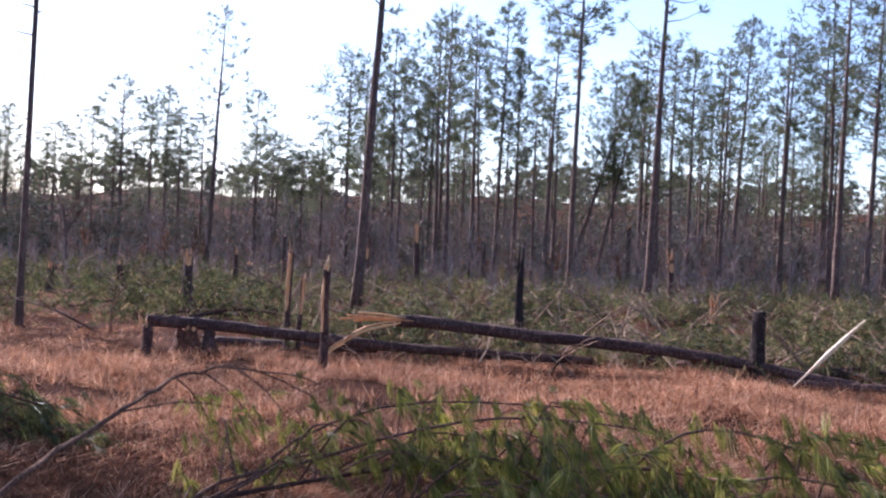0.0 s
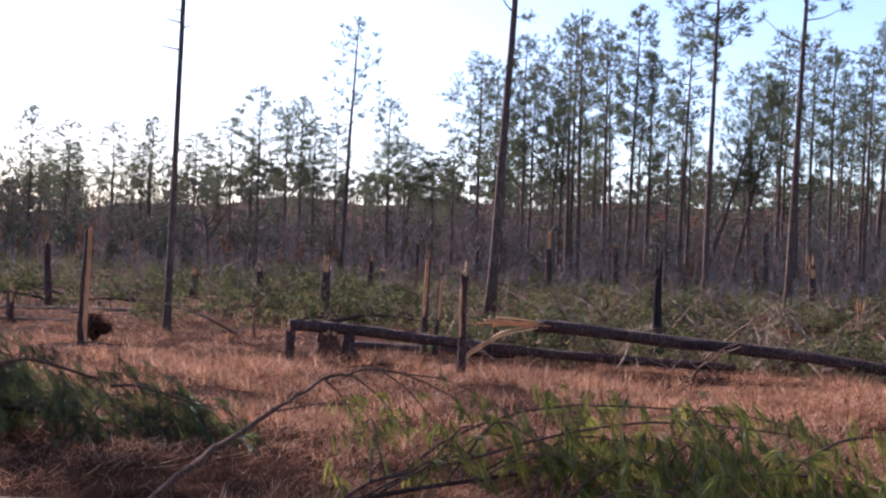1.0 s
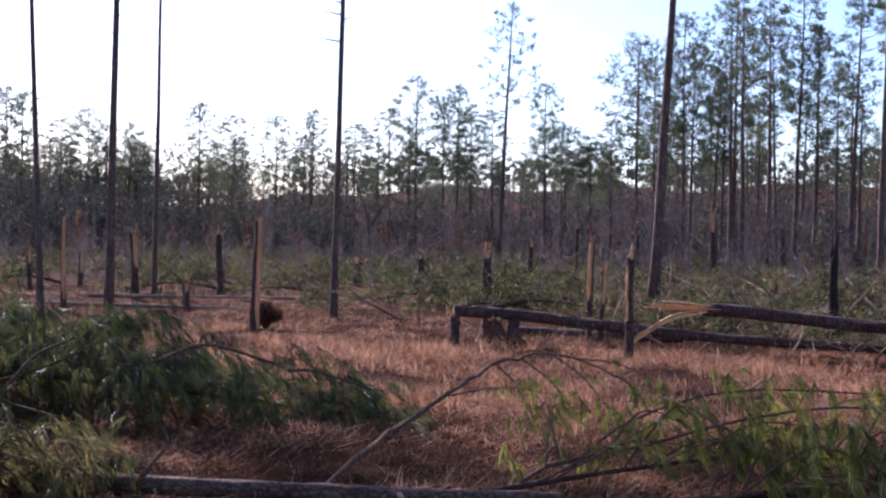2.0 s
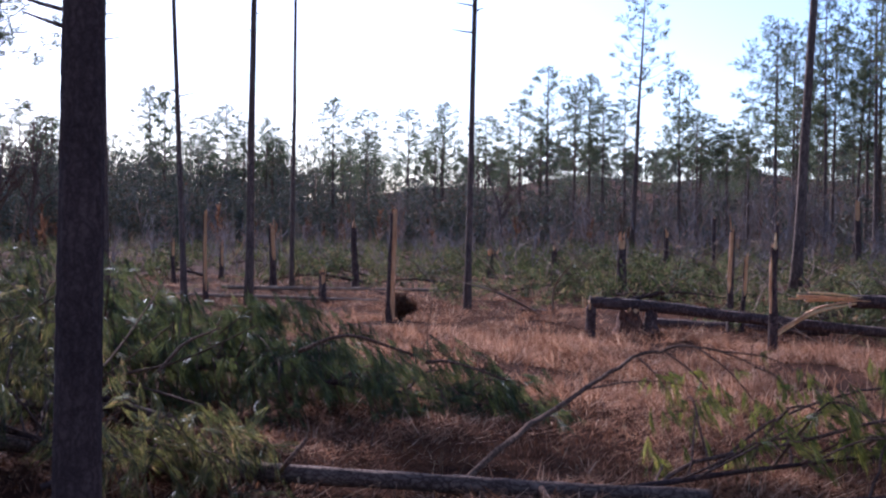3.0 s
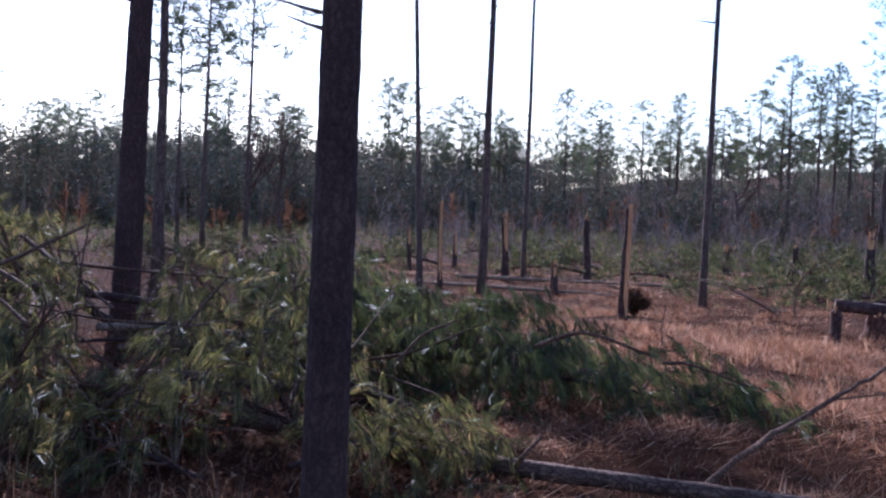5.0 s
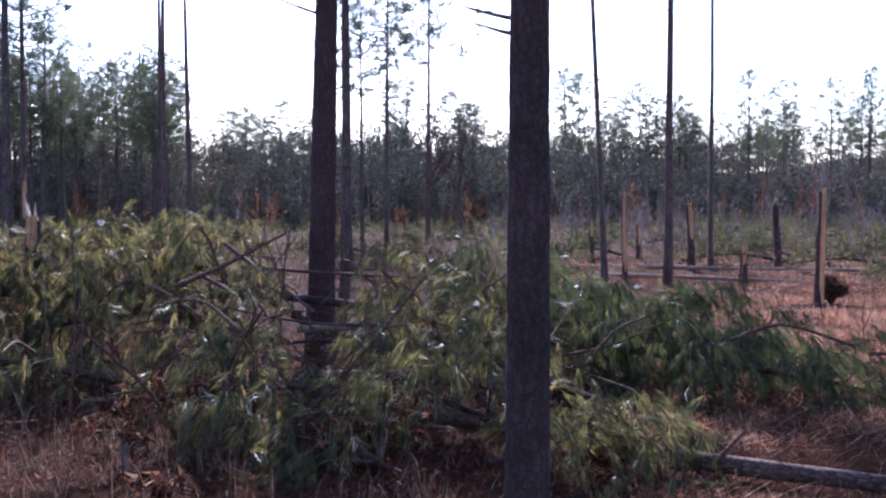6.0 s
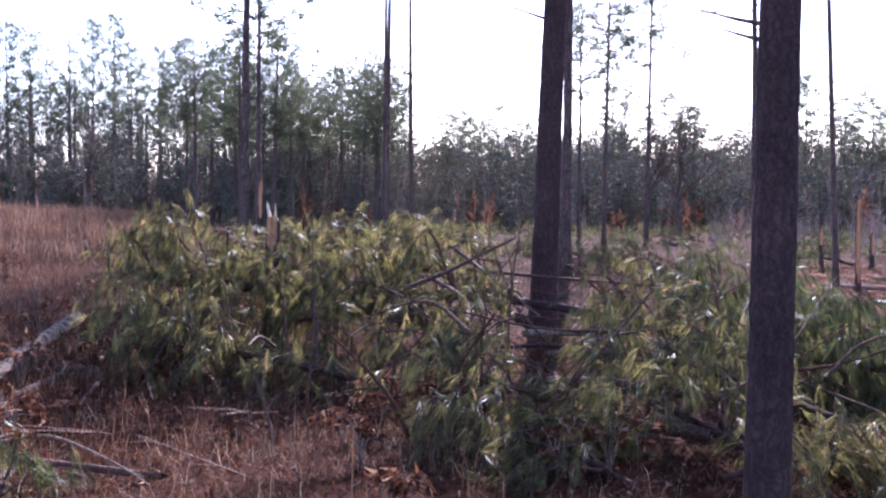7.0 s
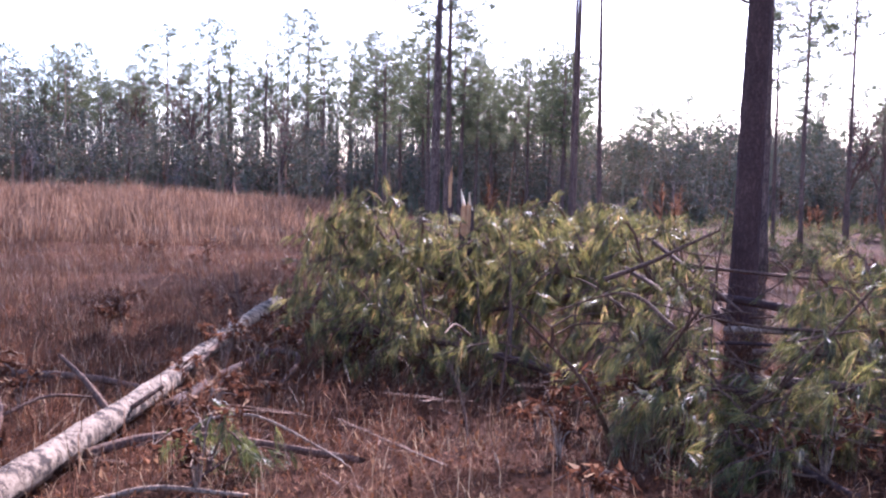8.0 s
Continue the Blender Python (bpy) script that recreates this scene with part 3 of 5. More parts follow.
pine(-75.34, 28.51, 0.142, 13.7, 0.015, 0.005, "oval", 5.5, spread=1.51)
pine(-78.66, 31.00, 0.134, 12.4, 0.006, -0.007, "slim", 2.6, spread=1.27)
pine(-76.06, 32.06, 0.132, 12.0, 0.006, 0.005, "oval", 5.8, spread=1.44)
pine(-73.44, 33.04, 0.134, 12.4, 0.000, -0.012, "oval", 2.1, spread=1.51)
pine(-76.53, 35.89, 0.132, 12.0, 0.009, -0.008, "full", 5.4, spread=1.69)
pine(-70.52, 34.53, 0.131, 11.9, 0.000, -0.015, "oval", 3.3, spread=1.57)
pine(-75.22, 38.52, 0.130, 11.7, -0.004, 0.013, "oval", 0.3, spread=1.69)
pine(-86.73, 18.12, 0.112, 8.6, -0.002, -0.002, "slim", 3.0, spread=1.55)
pine(-85.57, 22.92, 0.121, 10.2, -0.007, 0.002, "oval", 3.5, spread=1.55)
pine(-82.00, 27.74, 0.117, 9.5, 0.005, -0.007, "round", 4.5, spread=1.73)


def scatter_pines(seed, count, near, far, left0, left1, low, high, kinds, gap=1.6):
    rng = np.random.default_rng(seed)
    taken = []
    for x, y, _ in sector(rng, count * 3, near, far, left0, left1):
        if len(taken) >= count or any(math.hypot(x - a, y - b) < gap for a, b in taken):
            continue
        taken.append((x, y))
        h = low + (high - low) * rng.random()
        pine(x, y, 0.07 + 0.006 * h * (0.6 + 0.7 * rng.random()), h, rng.normal() * 0.012, rng.normal() * 0.012, kinds[int(rng.integers(len(kinds)))], rng.random() * 6.28)


scatter_pines(11, 66, 50, 110, -32, 4, 9.5, 15.0, ("full_far", "tall_far", "oval_far", "slim_far", "thin_far", "round_far"))
scatter_pines(12, 26, 66, 115, 5, 24, 5.5, 8.5, ("full_far", "slim_far", "thin_far", "round_far"))
scatter_pines(13, 40, 78, 125, 24, 46, 6.5, 9.5, ("full_far", "slim_far", "thin_far", "round_far", "tall_far"))
scatter_pines(14, 40, 80, 125, 44, 58, 6.0, 9.0, ("full_far", "slim_far", "oval_far", "round_far"))
scatter_pines(16, 20, 52, 68, 55, 66, 7.5, 10.0, ("full", "oval", "round"))
scatter_pines(15, 70, 72, 112, 57, 90, 7.5, 11.5, ("full_far", "tall_far", "oval_far", "slim_far", "round_far"))


# ---------------------------------------------------------------- leafless trees among the pines
def bare_tree(x, y, h, seed, spread=0.5):
    """A leafless hardwood: a forking trunk, limbs and fans of twigs."""
    rng = np.random.default_rng(seed)
    ob = thing("bare_tree", x, y, float(ground_z(x, y)), "leafless grey-brown hardwood with forking limbs", "tree", "leafless trees")
    tg, lg, wg = Geo(), Geo(), Geo()

    def grow(root, way, length, r, level):
        way = unit(way)
        tip = root + way * length
        c = curve_points([root, (root + tip) / 2 + rng.standard_normal(3) * 0.06 * length, tip], 6)
        tube(tg if level == 0 else lg if level < 3 else wg, c, [r, r * 0.55], 8 if level == 0 else 5 if level < 3 else 3, 0.03, rng, False)
        if level == 4:
            return
        for k in range((5, 4, 4, 3)[level]):
            w = 0.45 + 0.55 * (k + rng.random()) / (5, 4, 4, 3)[level]
            turn = unit(way + rng.standard_normal(3) * [spread * 1.2, spread * 1.2, 0.25] + [0, 0, 0.25])
            i = w * 5
            p = np.array([np.interp(i, range(6), c[:, q]) for q in range(3)])
            grow(p, turn, length * (0.42 + 0.25 * rng.random()), r * 0.5, level + 1)

    grow(np.array([0, 0, -0.1]), np.array([rng.normal() * 0.05, rng.normal() * 0.05, 1.0]), h * 0.5, 0.016 * h, 0)
    part("trunk", tg, BARK_FAR, ob, smooth=True)
    part("branching", lg, BARK_FAR, ob, kind="stuff")
    part("fine_branching", wg, TWIG, ob, kind="stuff")


bare_tree(-14.4, 42.6, 5.4, 401, 0.8)
bare_tree(-32.9, 37.6, 6.9, 402)
bare_tree(-34.4, 36.8, 6.4, 403)
bare_tree(-63.0, 17.0, 8.2, 404)
bare_tree(-64.5, 13.6, 7.6, 405)
bare_tree(-60.0, 21.5, 7.0, 406)


# ---------------------------------------------------------------- the two big trunks close by
def big_pine(x, y, r, lx, ly, seed, label, twigs=()):
    rng = np.random.default_rng(seed)
    tree = thing("pine_tree", x, y, float(ground_z(x, y)), label, "tree", "standing pines")
    g, n, sides = Geo(), 150, 40
    z = np.r_[np.linspace(-0.2, 5.0, n), np.linspace(5.2, 15.0, 24)]
    pts = np.column_stack([lx * z + 0.004 * np.sin(z * 0.7 + seed), ly * z + 0.004 * np.cos(z * 0.9), z])
    rad = r * (1.06 - 0.055 * z.clip(0)) * (1 + 0.16 * np.exp(-z.clip(0) * 4))
    rad = np.maximum(rad, 0.02)
    tube_v = Geo()
    tube(tube_v, pts, np.ones(len(z)), sides)
    v = tube_v.v[0].reshape(len(z), sides, 3)
    plate = np.array([[noise.noise((math.cos(j * 2 * math.pi / sides) * 3.2, math.sin(j * 2 * math.pi / sides) * 3.2, zz * 3.5 + seed)) for j in range(sides)] for zz in z])
    fine = np.array([[noise.noise((math.cos(j * 2 * math.pi / sides) * 8, math.sin(j * 2 * math.pi / sides) * 8, zz * 11 + seed)) for j in range(sides)] for zz in z])
    k = rad[:, None] * (1 + 0.07 * np.clip(plate, -0.4, 0.35) + 0.05 * fine)
    v = pts[:, None] + (v - pts[:, None]) * k[:, :, None]
    g.add(v.reshape(-1, 3), tube_v.f)
    part("trunk", g, BARK, tree, "rough plated brown bark")
    lg, ng = Geo(), Geo()
    for q in range(26):
        zz = 8.0 + 6.8 * (q + rng.random()) / 26
        a, out = q * 2.4, 2.2 * (1 - 0.6 * (zz - 8) / 7)
        way = np.array([math.cos(a), math.sin(a), 0.35])
        root = np.array([lx * zz, ly * zz, zz])
        c = curve_points([root, root + way * out * 0.5, root + way * out + [0, 0, 0.3]], 7)
        tube(lg, c, [0.035, 0.008], 5, 0, None, False)
        w = 0.3 + 0.7 * rng.random(10)
        spots = np.array([[np.interp(t * 6, range(7), c[:, i]) for i in range(3)] for t in w]) + rng.standard_normal((10, 3)) * 0.25
        tufts(ng, spots, np.tile(way, (10, 1)) + rng.standard_normal((10, 3)) * 0.4, 14, 0.25, 0.02, 0.7, 0.0, rng)
    for zz, a, ln in ((3.3, 2.6, 0.7), (3.0, 1.1, 0.35), (3.9, 4.4, 0.8), (4.6, 0.4, 1.0), *twigs):
        root = np.array([lx * zz + math.cos(a) * r * 0.7, ly * zz + math.sin(a) * r * 0.7, zz])
        way = np.array([math.cos(a), math.sin(a), 0.25])
        tube(lg, curve_points([root, root + way * ln * 0.5, root + way * ln + [0, 0, 0.04 * ln]], 6), [0.012 + 0.009 * min(ln, 1.0), 0.004], 6, 0.08, rng)
    part("branching", lg, BARK_FAR, tree, kind="stuff")
    part("crown", ng, NEEDLE_FAR, tree, "green needle crown high above", kind="stuff")


big_pine(-3.81, 4.40, 0.106, 0.010, 0.009, 21, "near pine trunk with rough dark bark, standing", ((2.58, 3.9, 0.2), (2.66, 3.6, 0.3)))
big_pine(-10.66, 9.16, 0.158, 0.021, 0.024, 22, "thick pine trunk standing behind a fallen crown")


# ---------------------------------------------------------------- broken stubs
def snag(x, y, r, h, lx=0.0, ly=0.0, bare=0.0, facing=0.0, torn=0.22, seed=None, bark=None, label="", taper=0.86, wood=None, tear="torn orange wood splinters"):
    """A trunk broken off at height h. bare: share of the height where the bark is stripped on one side."""
    rng = np.random.default_rng(int(abs(x * 131 + y * 17) * 10) if seed is None else seed)
    z0 = float(ground_z(x, y))
    ob = thing("snapped_tree", x, y, z0, label or "dark broken pine stub with splintered top", "broken trunk", "storm-broken pines")
    z = np.linspace(-0.1, h * 0.97, 9)
    bow = 0.02 * h * np.sin(z / h * 3.0 + rng.random() * 6)
    pts = np.column_stack([lx * z + bow * 0.5, ly * z + bow * 0.3, z])
    rad = r * np.interp(z / h, [0, 1], [1.08, taper]) * (1 + 0.45 * np.exp(-z.clip(0) * 9))
    g = Geo()
    tube(g, pts, rad, 14, 0.06, rng, jag=torn * 0.8)
    part("trunk", g, bark or BARK_DARK, ob)
    w = Geo()
    top = pts[-1]
    for k in range(9):
        a, q = rng.random() * 6.28, r * taper * 0.75 * math.sqrt(rng.random())
        p = top + [math.cos(a) * q, math.sin(a) * q, -0.05]
        tall = torn * (0.35 + 1.2 * rng.random() ** 2)
        tip = p + [rng.normal() * 0.12 * tall, rng.normal() * 0.12 * tall, tall]
        tube(w, [p, (p + tip) / 2 + rng.standard_normal(3) * 0.006, tip], [r * 0.3, r * 0.2, r * 0.03], 4, 0.1, rng)
    part("torn_top", w, wood or WOOD, ob, tear)
    if bare > 0:
        s = Geo()
        zz = np.linspace(h * (1 - bare), h * 1.02, 8)
        aa = np.linspace(-0.75, 0.75, 5)
        rr = np.interp(zz, z, rad) * 1.07 + 0.003
        half = np.interp(np.linspace(0, 1, 8), [0, 0.15, 1], [0.25, 0.9, 1.0])
        v = [[np.interp(q, z, pts[:, 0]) + math.cos(facing + a * f) * c, np.interp(q, z, pts[:, 1]) + math.sin(facing + a * f) * c, q + rng.normal() * 0.012] for q, c, f in zip(zz, rr, half) for a in aa]
        s.add(v, [[i * 5 + j, i * 5 + j + 1, (i + 1) * 5 + j + 1, (i + 1) * 5 + j] for i in range(7) for j in range(4)])
        part("bare_wood", s, WOOD, ob, "orange heartwood where the bark tore off")
    return ob


snag(-10.81, 30.92, 0.099, 0.62)
snag(-8.19, 28.44, 0.082, 0.82)
snag(-5.52, 24.43, 0.107, 1.19, -0.03, 0.0, 0.15, -1.3)
snag(-5.83, 31.37, 0.072, 1.31, 0.0, 0.0, 0.12, -1.0)
snag(-6.99, 40.45, 0.082, 0.71)
snag(-5.27, 37.24, 0.066, 1.78, -0.03)
snag(-2.30, 16.87, 0.045, 1.42, 0.0, 0.0, 0.6, -1.9, 0.25, label="tall thin split trunk with orange wood bared")
snag(-2.16, 16.95, 0.035, 1.05, 0.04, 0.0, 0.5, -1.2, 0.2, label="thin split half of a broken trunk")
snag(-3.35, 48.80, 0.111, 1.47, 0.0, 0.0, 0.3, -1.4)
snag(-0.95, 39.63, 0.110, 2.29, -0.02, 0.0, 0.25, -1.5)
snag(1.26, 18.08, 0.078, 1.25, -0.02, 0.0, 0.0, 0.0, 0.45, taper=0.7, bark=BURNT, wood=BURNT, tear="torn dark splinters", label="grey broken trunk tapering to a spike")
snag(1.99, 56.34, 0.113, 2.12, -0.03)
snag(8.06, 39.74, 0.122, 1.45, -0.03, 0.0, 0.2, -1.5, 0.5)
snag(5.23, 21.59, 0.078, 0.76, -0.05, 0.0, 0.8, -1.9, 0.3, label="short stub stripped to orange wood")
snag(4.39, 15.51, 0.097, 1.02, -0.02, 0.0, 0.0, 0.0, 0.06, taper=0.95, bark=BURNT, wood=BURNT, tear="torn dark splinters", label="blackened pine stub, blunt at the top")
snag(9.67, 59.22, 0.13, 3.17)
snag(-4.18, 47.63, 0.072, 1.56)
snag(-6.35, 52.95, 0.094, 0.93, 0.0, 0.0, 0.5, -1.5)
snag(-11.12, 35.06, 0.065, 0.35)
snag(-6.98, 15.24, 0.058, 1.64, 0.0, 0.0, 0.97, -0.45, 0.12, label="tall broken trunk with one side stripped orange")
snag(-11.44, 23.28, 0.077, 1.46, -0.02)
snag(-12.53, 18.85, 0.045, 1.70, 0.0, 0.0, 0.9, -0.85, 0.15, label="tall broken trunk with one side stripped orange")
snag(-13.26, 22.71, 0.078, 1.43, -0.02, 0.0, 0.5, -0.5, 0.25)
snag(-16.07, 24.98, 0.052, 0.80, 0.0, 0.0, 0.6, -0.6)
snag(-10.68, 20.13, 0.034, 0.51)
snag(-15.06, 29.57, 0.058, 0.50)
snag(-11.26, 32.70, 0.095, 0.57)
snag(-16.13, 22.97, 0.049, 0.96, 0.0, 0.0, 0.3, -0.8)
snag(-18.11, 28.23, 0.059, 0.73, 0.0, 0.0, 0.7, -0.6)
snag(-10.35, 19.60, 0.050, 0.54, 0.0, 0.0, 0.3, -1.2)
snag(-10.96, 5.6, 0.085, 1.5, 0.0, 0.0, 0.2, -0.75, 0.27, wood=WOOD_PALE, tear="pale torn splinters", label="broken trunk with a pale torn tip rising from a fallen crown")
snag(-19.7, 10.15, 0.05, 1.9, -0.01, 0.0, 0.3, -0.8, 0.3)


snag(-3.6, 15.9, 0.17, 0.34, 0.05, 0.0, 0.0, 0.0, 0.14, label="broad torn stump with reddish wood showing", bark=BARK_RED)
snag(-3.3, 16.0, 0.09, 0.3, 0.0, 0.0, 0.0, 0.0, 0.1, label="low dark torn stump")


# ---------------------------------------------------------------- snapped trunks lying in the clearing
def snapped_pine(name, stub, stub_r, stub_h, log, log_r, seed, label, slivers, stub_torn=0.1):
    """A trunk that broke and still hangs on its stub by torn wood. slivers: curves of torn wood."""
    rng = np.random.default_rng(seed)
    x, y = stub
    z0 = float(ground_z(x, y))
    ob = thing(name, x, y, z0, label, "snapped tree", "storm-broken pines")
    o = np.array([x, y, z0])
    g = Geo()
    z = np.linspace(-0.12, stub_h, 8)
    tube(g, np.column_stack([0.01 * np.sin(z * 5), 0 * z, z]), stub_r * (1 + 0.4 * np.exp(-z.clip(0) * 8)), 14, 0.06, rng, jag=stub_torn)
    part("stub", g, BARK_DARK, ob)
    g = Geo()
    c = curve_points(np.array(log) - o, 34)
    tube(g, c, log_r, 14, 0.05, rng, jag=0.12)
    part("log", g, BARK_DARK, ob, "dark fallen trunk still joined to its stub")
    for k, (line, r) in enumerate(slivers):
        w = Geo()
        cc = curve_points(np.array(line) - o, 12)
        tube(w, cc, [r, r * 1.1, r * 0.5], 5, 0.15, rng)
        part("splinter", w, WOOD if k % 3 else WOOD_YELLOW, ob, "long torn strip of bare wood")
    return ob


snapped_pine("snapped_pine", (-4.08, 15.62), 0.07, 0.46, [(-4.10, 15.62, 0.5), (-3.8, 15.75, 0.48), (-3.09, 16.11, 0.42), (-2.22, 16.35, 0.32), (-0.66, 16.49, 0.2), (0.2, 16.48, 0.17), (1.0, 16.47, 0.15), (2.2, 16.5, 0.12)],
             [0.085, 0.082, 0.07, 0.055], 31, "pine snapped at knee height, its trunk bent down to the grass",
             [([(-4.1, 15.6, 0.46), (-4.07, 15.6, 0.56), (-3.98, 15.62, 0.6)], 0.012), ([(-4.14, 15.56, 0.42), (-4.15, 15.56, 0.56)], 0.014), ([(-4.08, 15.55, 0.4), (-4.06, 15.55, 0.52)], 0.012), ([(-4.18, 15.6, 0.43), (-4.2, 15.6, 0.58)], 0.012)])
snapped_pine("snapped_pine", (-1.55, 14.9), 0.054, 1.34, [(-0.66, 15.95, 0.62), (-0.2, 16.05, 0.61), (1.12, 16.0, 0.5), (2.24, 15.9, 0.44), (3.33, 15.75, 0.36), (4.28, 15.5, 0.25), (4.98, 15.25, 0.15), (5.6, 15.1, 0.08)],
             [0.088, 0.088, 0.078, 0.06], 32, "tall split pine stub with its trunk torn down beside it",
             [([(-1.52, 14.92, 0.2), (-1.4, 15.05, 0.3), (-1.05, 15.45, 0.5), (-0.55, 15.92, 0.6)], 0.024), ([(-1.5, 14.94, 0.26), (-1.32, 15.1, 0.38), (-1.0, 15.5, 0.56), (-0.5, 15.94, 0.64)], 0.018),
              ([(-1.3, 15.5, 0.70), (-0.95, 15.7, 0.68), (-0.5, 15.94, 0.65)], 0.016), ([(-1.15, 15.6, 0.74), (-0.85, 15.75, 0.72), (-0.45, 15.96, 0.66)], 0.014), ([(-1.2, 15.55, 0.63), (-0.8, 15.75, 0.64), (-0.4, 15.95, 0.63)], 0.014),
              ([(-1.4, 15.4, 0.66), (-1.0, 15.6, 0.66), (-0.5, 15.9, 0.64)], 0.012), ([(-1.54, 14.88, 1.15), (-1.53, 14.88, 1.52)], 0.02), ([(-1.57, 14.86, 0.5), (-1.58, 14.86, 1.0), (-1.56, 14.87, 1.38)], 0.022)])


def fallen_log(pts, r, seed, label, mat=None, stubs=(), name="fallen_log"):
    rng = np.random.default_rng(seed)
    base = np.array(pts[0], float)
    base[2] = float(ground_z(base[0], base[1]))
    ob = thing(name, *base, label, "fallen trunk", "fallen trunks")
    g = Geo()
    tube(g, curve_points(np.array(pts) - base, 26), r, 14, 0.05, rng, jag=0.1)
    part("log", g, mat or BARK_DARK, ob, smooth=True)
    for line, rr in stubs:
        b = Geo()
        tube(b, curve_points(np.array(line) - base, 8), [rr, rr * 0.6], 7, 0.08, rng, jag=0.03)
        part("branch_stub", b, TWIG, ob, smooth=True)
    return ob


fallen_log([(-3.5, 17.4, 0.08), (-2.4, 17.35, 0.07), (-1.0, 17.5, 0.07)], [0.085, 0.07], 41, "dark fallen trunk half hidden in grass")
fallen_log([(-6.25, 19.35, 0.04), (-5.5, 19.2, 0.04)], [0.035, 0.03], 42, "short grey log in the grass")
fallen_log([(4.6, 15.2, 0.06), (6.0, 15.0, 0.06), (7.5, 14.8, 0.06)], [0.06, 0.05], 43, "thin fallen trunk in brown grass")
fallen_log([(5.0, 16.1, 0.1), (5.9, 16.3, 0.1)], [0.1, 0.09], 44, "short dark log end")
fallen_log([(-13.9, 21.6, 0.08), (-12.0, 22.3, 0.07), (-9.2, 23.6, 0.06)], [0.05, 0.036], 45, "long pale grey log lying in the clearing", STICK)
fallen_log([(-13.5, 19.0, 0.07), (-11.6, 19.6, 0.06), (-9.3, 19.9, 0.05)], [0.045, 0.033], 46, "long pale grey log lying in the clearing", STICK)
fallen_log([(-4.6, 5.95, 0.08), (-3.95, 6.09, 0.07), (-3.5, 6.14, 0.07), (-3.0, 6.24, 0.065), (-2.5, 6.35, 0.06), (-2.05, 6.41, 0.06), (-1.2, 6.6, 0.06)], [0.058, 0.05], 47, "grey fallen pine stem beside a broken crown", BARK_GREY,
           [([(-3.66, 6.1, 0.08), (-3.58, 6.0, 0.15), (-3.46, 6.03, 0.3)], 0.02), ([(-2.1, 6.36, 0.08), (-1.95, 6.1, 0.05), (-1.85, 5.9, 0.03)], 0.018)])
fallen_log([(-6.2, 0.2, 0.1), (-6.88, 0.61, 0.12), (-7.82, 1.16, 0.13), (-9.27, 2.01, 0.16), (-11.4, 3.2, 0.26), (-13.5, 4.42, 0.32)], [0.097, 0.092, 0.083, 0.072], 48, "weathered whitish fallen trunk with bark patches", WHITE_LOG,
           [([(-8.4, 1.5, 0.13), (-8.3, 1.65, 0.25), (-8.25, 1.75, 0.33)], 0.02), ([(-12.0, 3.55, 0.2), (-12.05, 3.5, 0.5), (-12.1, 3.45, 0.8)], 0.022)])
fallen_log([(-7.6, 1.1, 0.06), (-7.72, 1.5, 0.1), (-7.6, 1.9, 0.1), (-6.9, 2.6, 0.04)], [0.035, 0.022], 49, "dark crooked branch on the ground", TWIG, (), "fallen_branch")
fallen_log([(-10.9, 0.9, 0.08), (-10.1, 1.55, 0.12), (-9.4, 1.95, 0.1)], [0.032, 0.025], 50, "dark branch leaning on a pale trunk", TWIG, (), "fallen_branch")
fallen_log([(-8.5, 1.45, 0.12), (-8.9, 1.35, 0.3), (-9.2, 1.25, 0.42)], [0.025, 0.015], 51, "dark stick propped on a pale trunk", TWIG, (), "fallen_branch")
fallen_log([(-6.6, 0.9, 0.03), (-6.65, 1.3, 0.07), (-6.4, 1.7, 0.05)], [0.02, 0.012], 52, "thin grey branch lying in weeds", STICK, (), "fallen_branch")
fallen_log([(-11.6, 3.0, 0.05), (-10.4, 3.5, 0.16), (-9.4, 3.0, 0.05)], [0.03, 0.02], 53, "dark branch beside a pale trunk", TWIG, (), "fallen_branch")
fallen_log([(4.66, 14.9, 0.02), (5.05, 14.75, 0.48), (5.47, 14.6, 0.97)], [0.006, 0.014, 0.034, 0.03, 0.008], 54, "pale freshly split stake of wood leaning up", WOOD_PALE, (), "split_stake")


# ---------------------------------------------------------------- fallen crowns
def limb_line(rng, root, way, length, lift, droop):
    """A branch that rises from its root and bows down at the end."""
    way = unit(way)
    mid = root + way * length * 0.5 + [0, 0, lift]
    end = root + way * length + [0, 0, lift - droop]
    c = curve_points([root, mid, end], 9)
    c[1:] += np.cumsum(rng.standard_normal((8, 3)) * 0.012 * length, 0)
    floor = ground_z(c[:, 0], c[:, 1]) + 0.03
    c[:, 2] = np.maximum(c[:, 2], floor)
    return c


def along(c, w):
    u = np.clip(w, 0, 1) * (len(c) - 1)
    return np.stack([np.interp(u, range(len(c)), c[:, i]) for i in range(3)], -1)


def low_strip(p):
    """Places in the strip before the second big trunk where the tops lie low."""
    a, b = np.array([-10.66, 9.16]), np.array([-6.2, 5.25])
    w = np.clip(((p[:, :2] - a) @ (b - a)) / ((b - a) @ (b - a)), 0, 1)
    off = np.linalg.norm(p[:, :2] - (a + w[:, None] * (b - a)), axis=1)
    return (off < 0.27) & (p[:, 2] > 0.48)


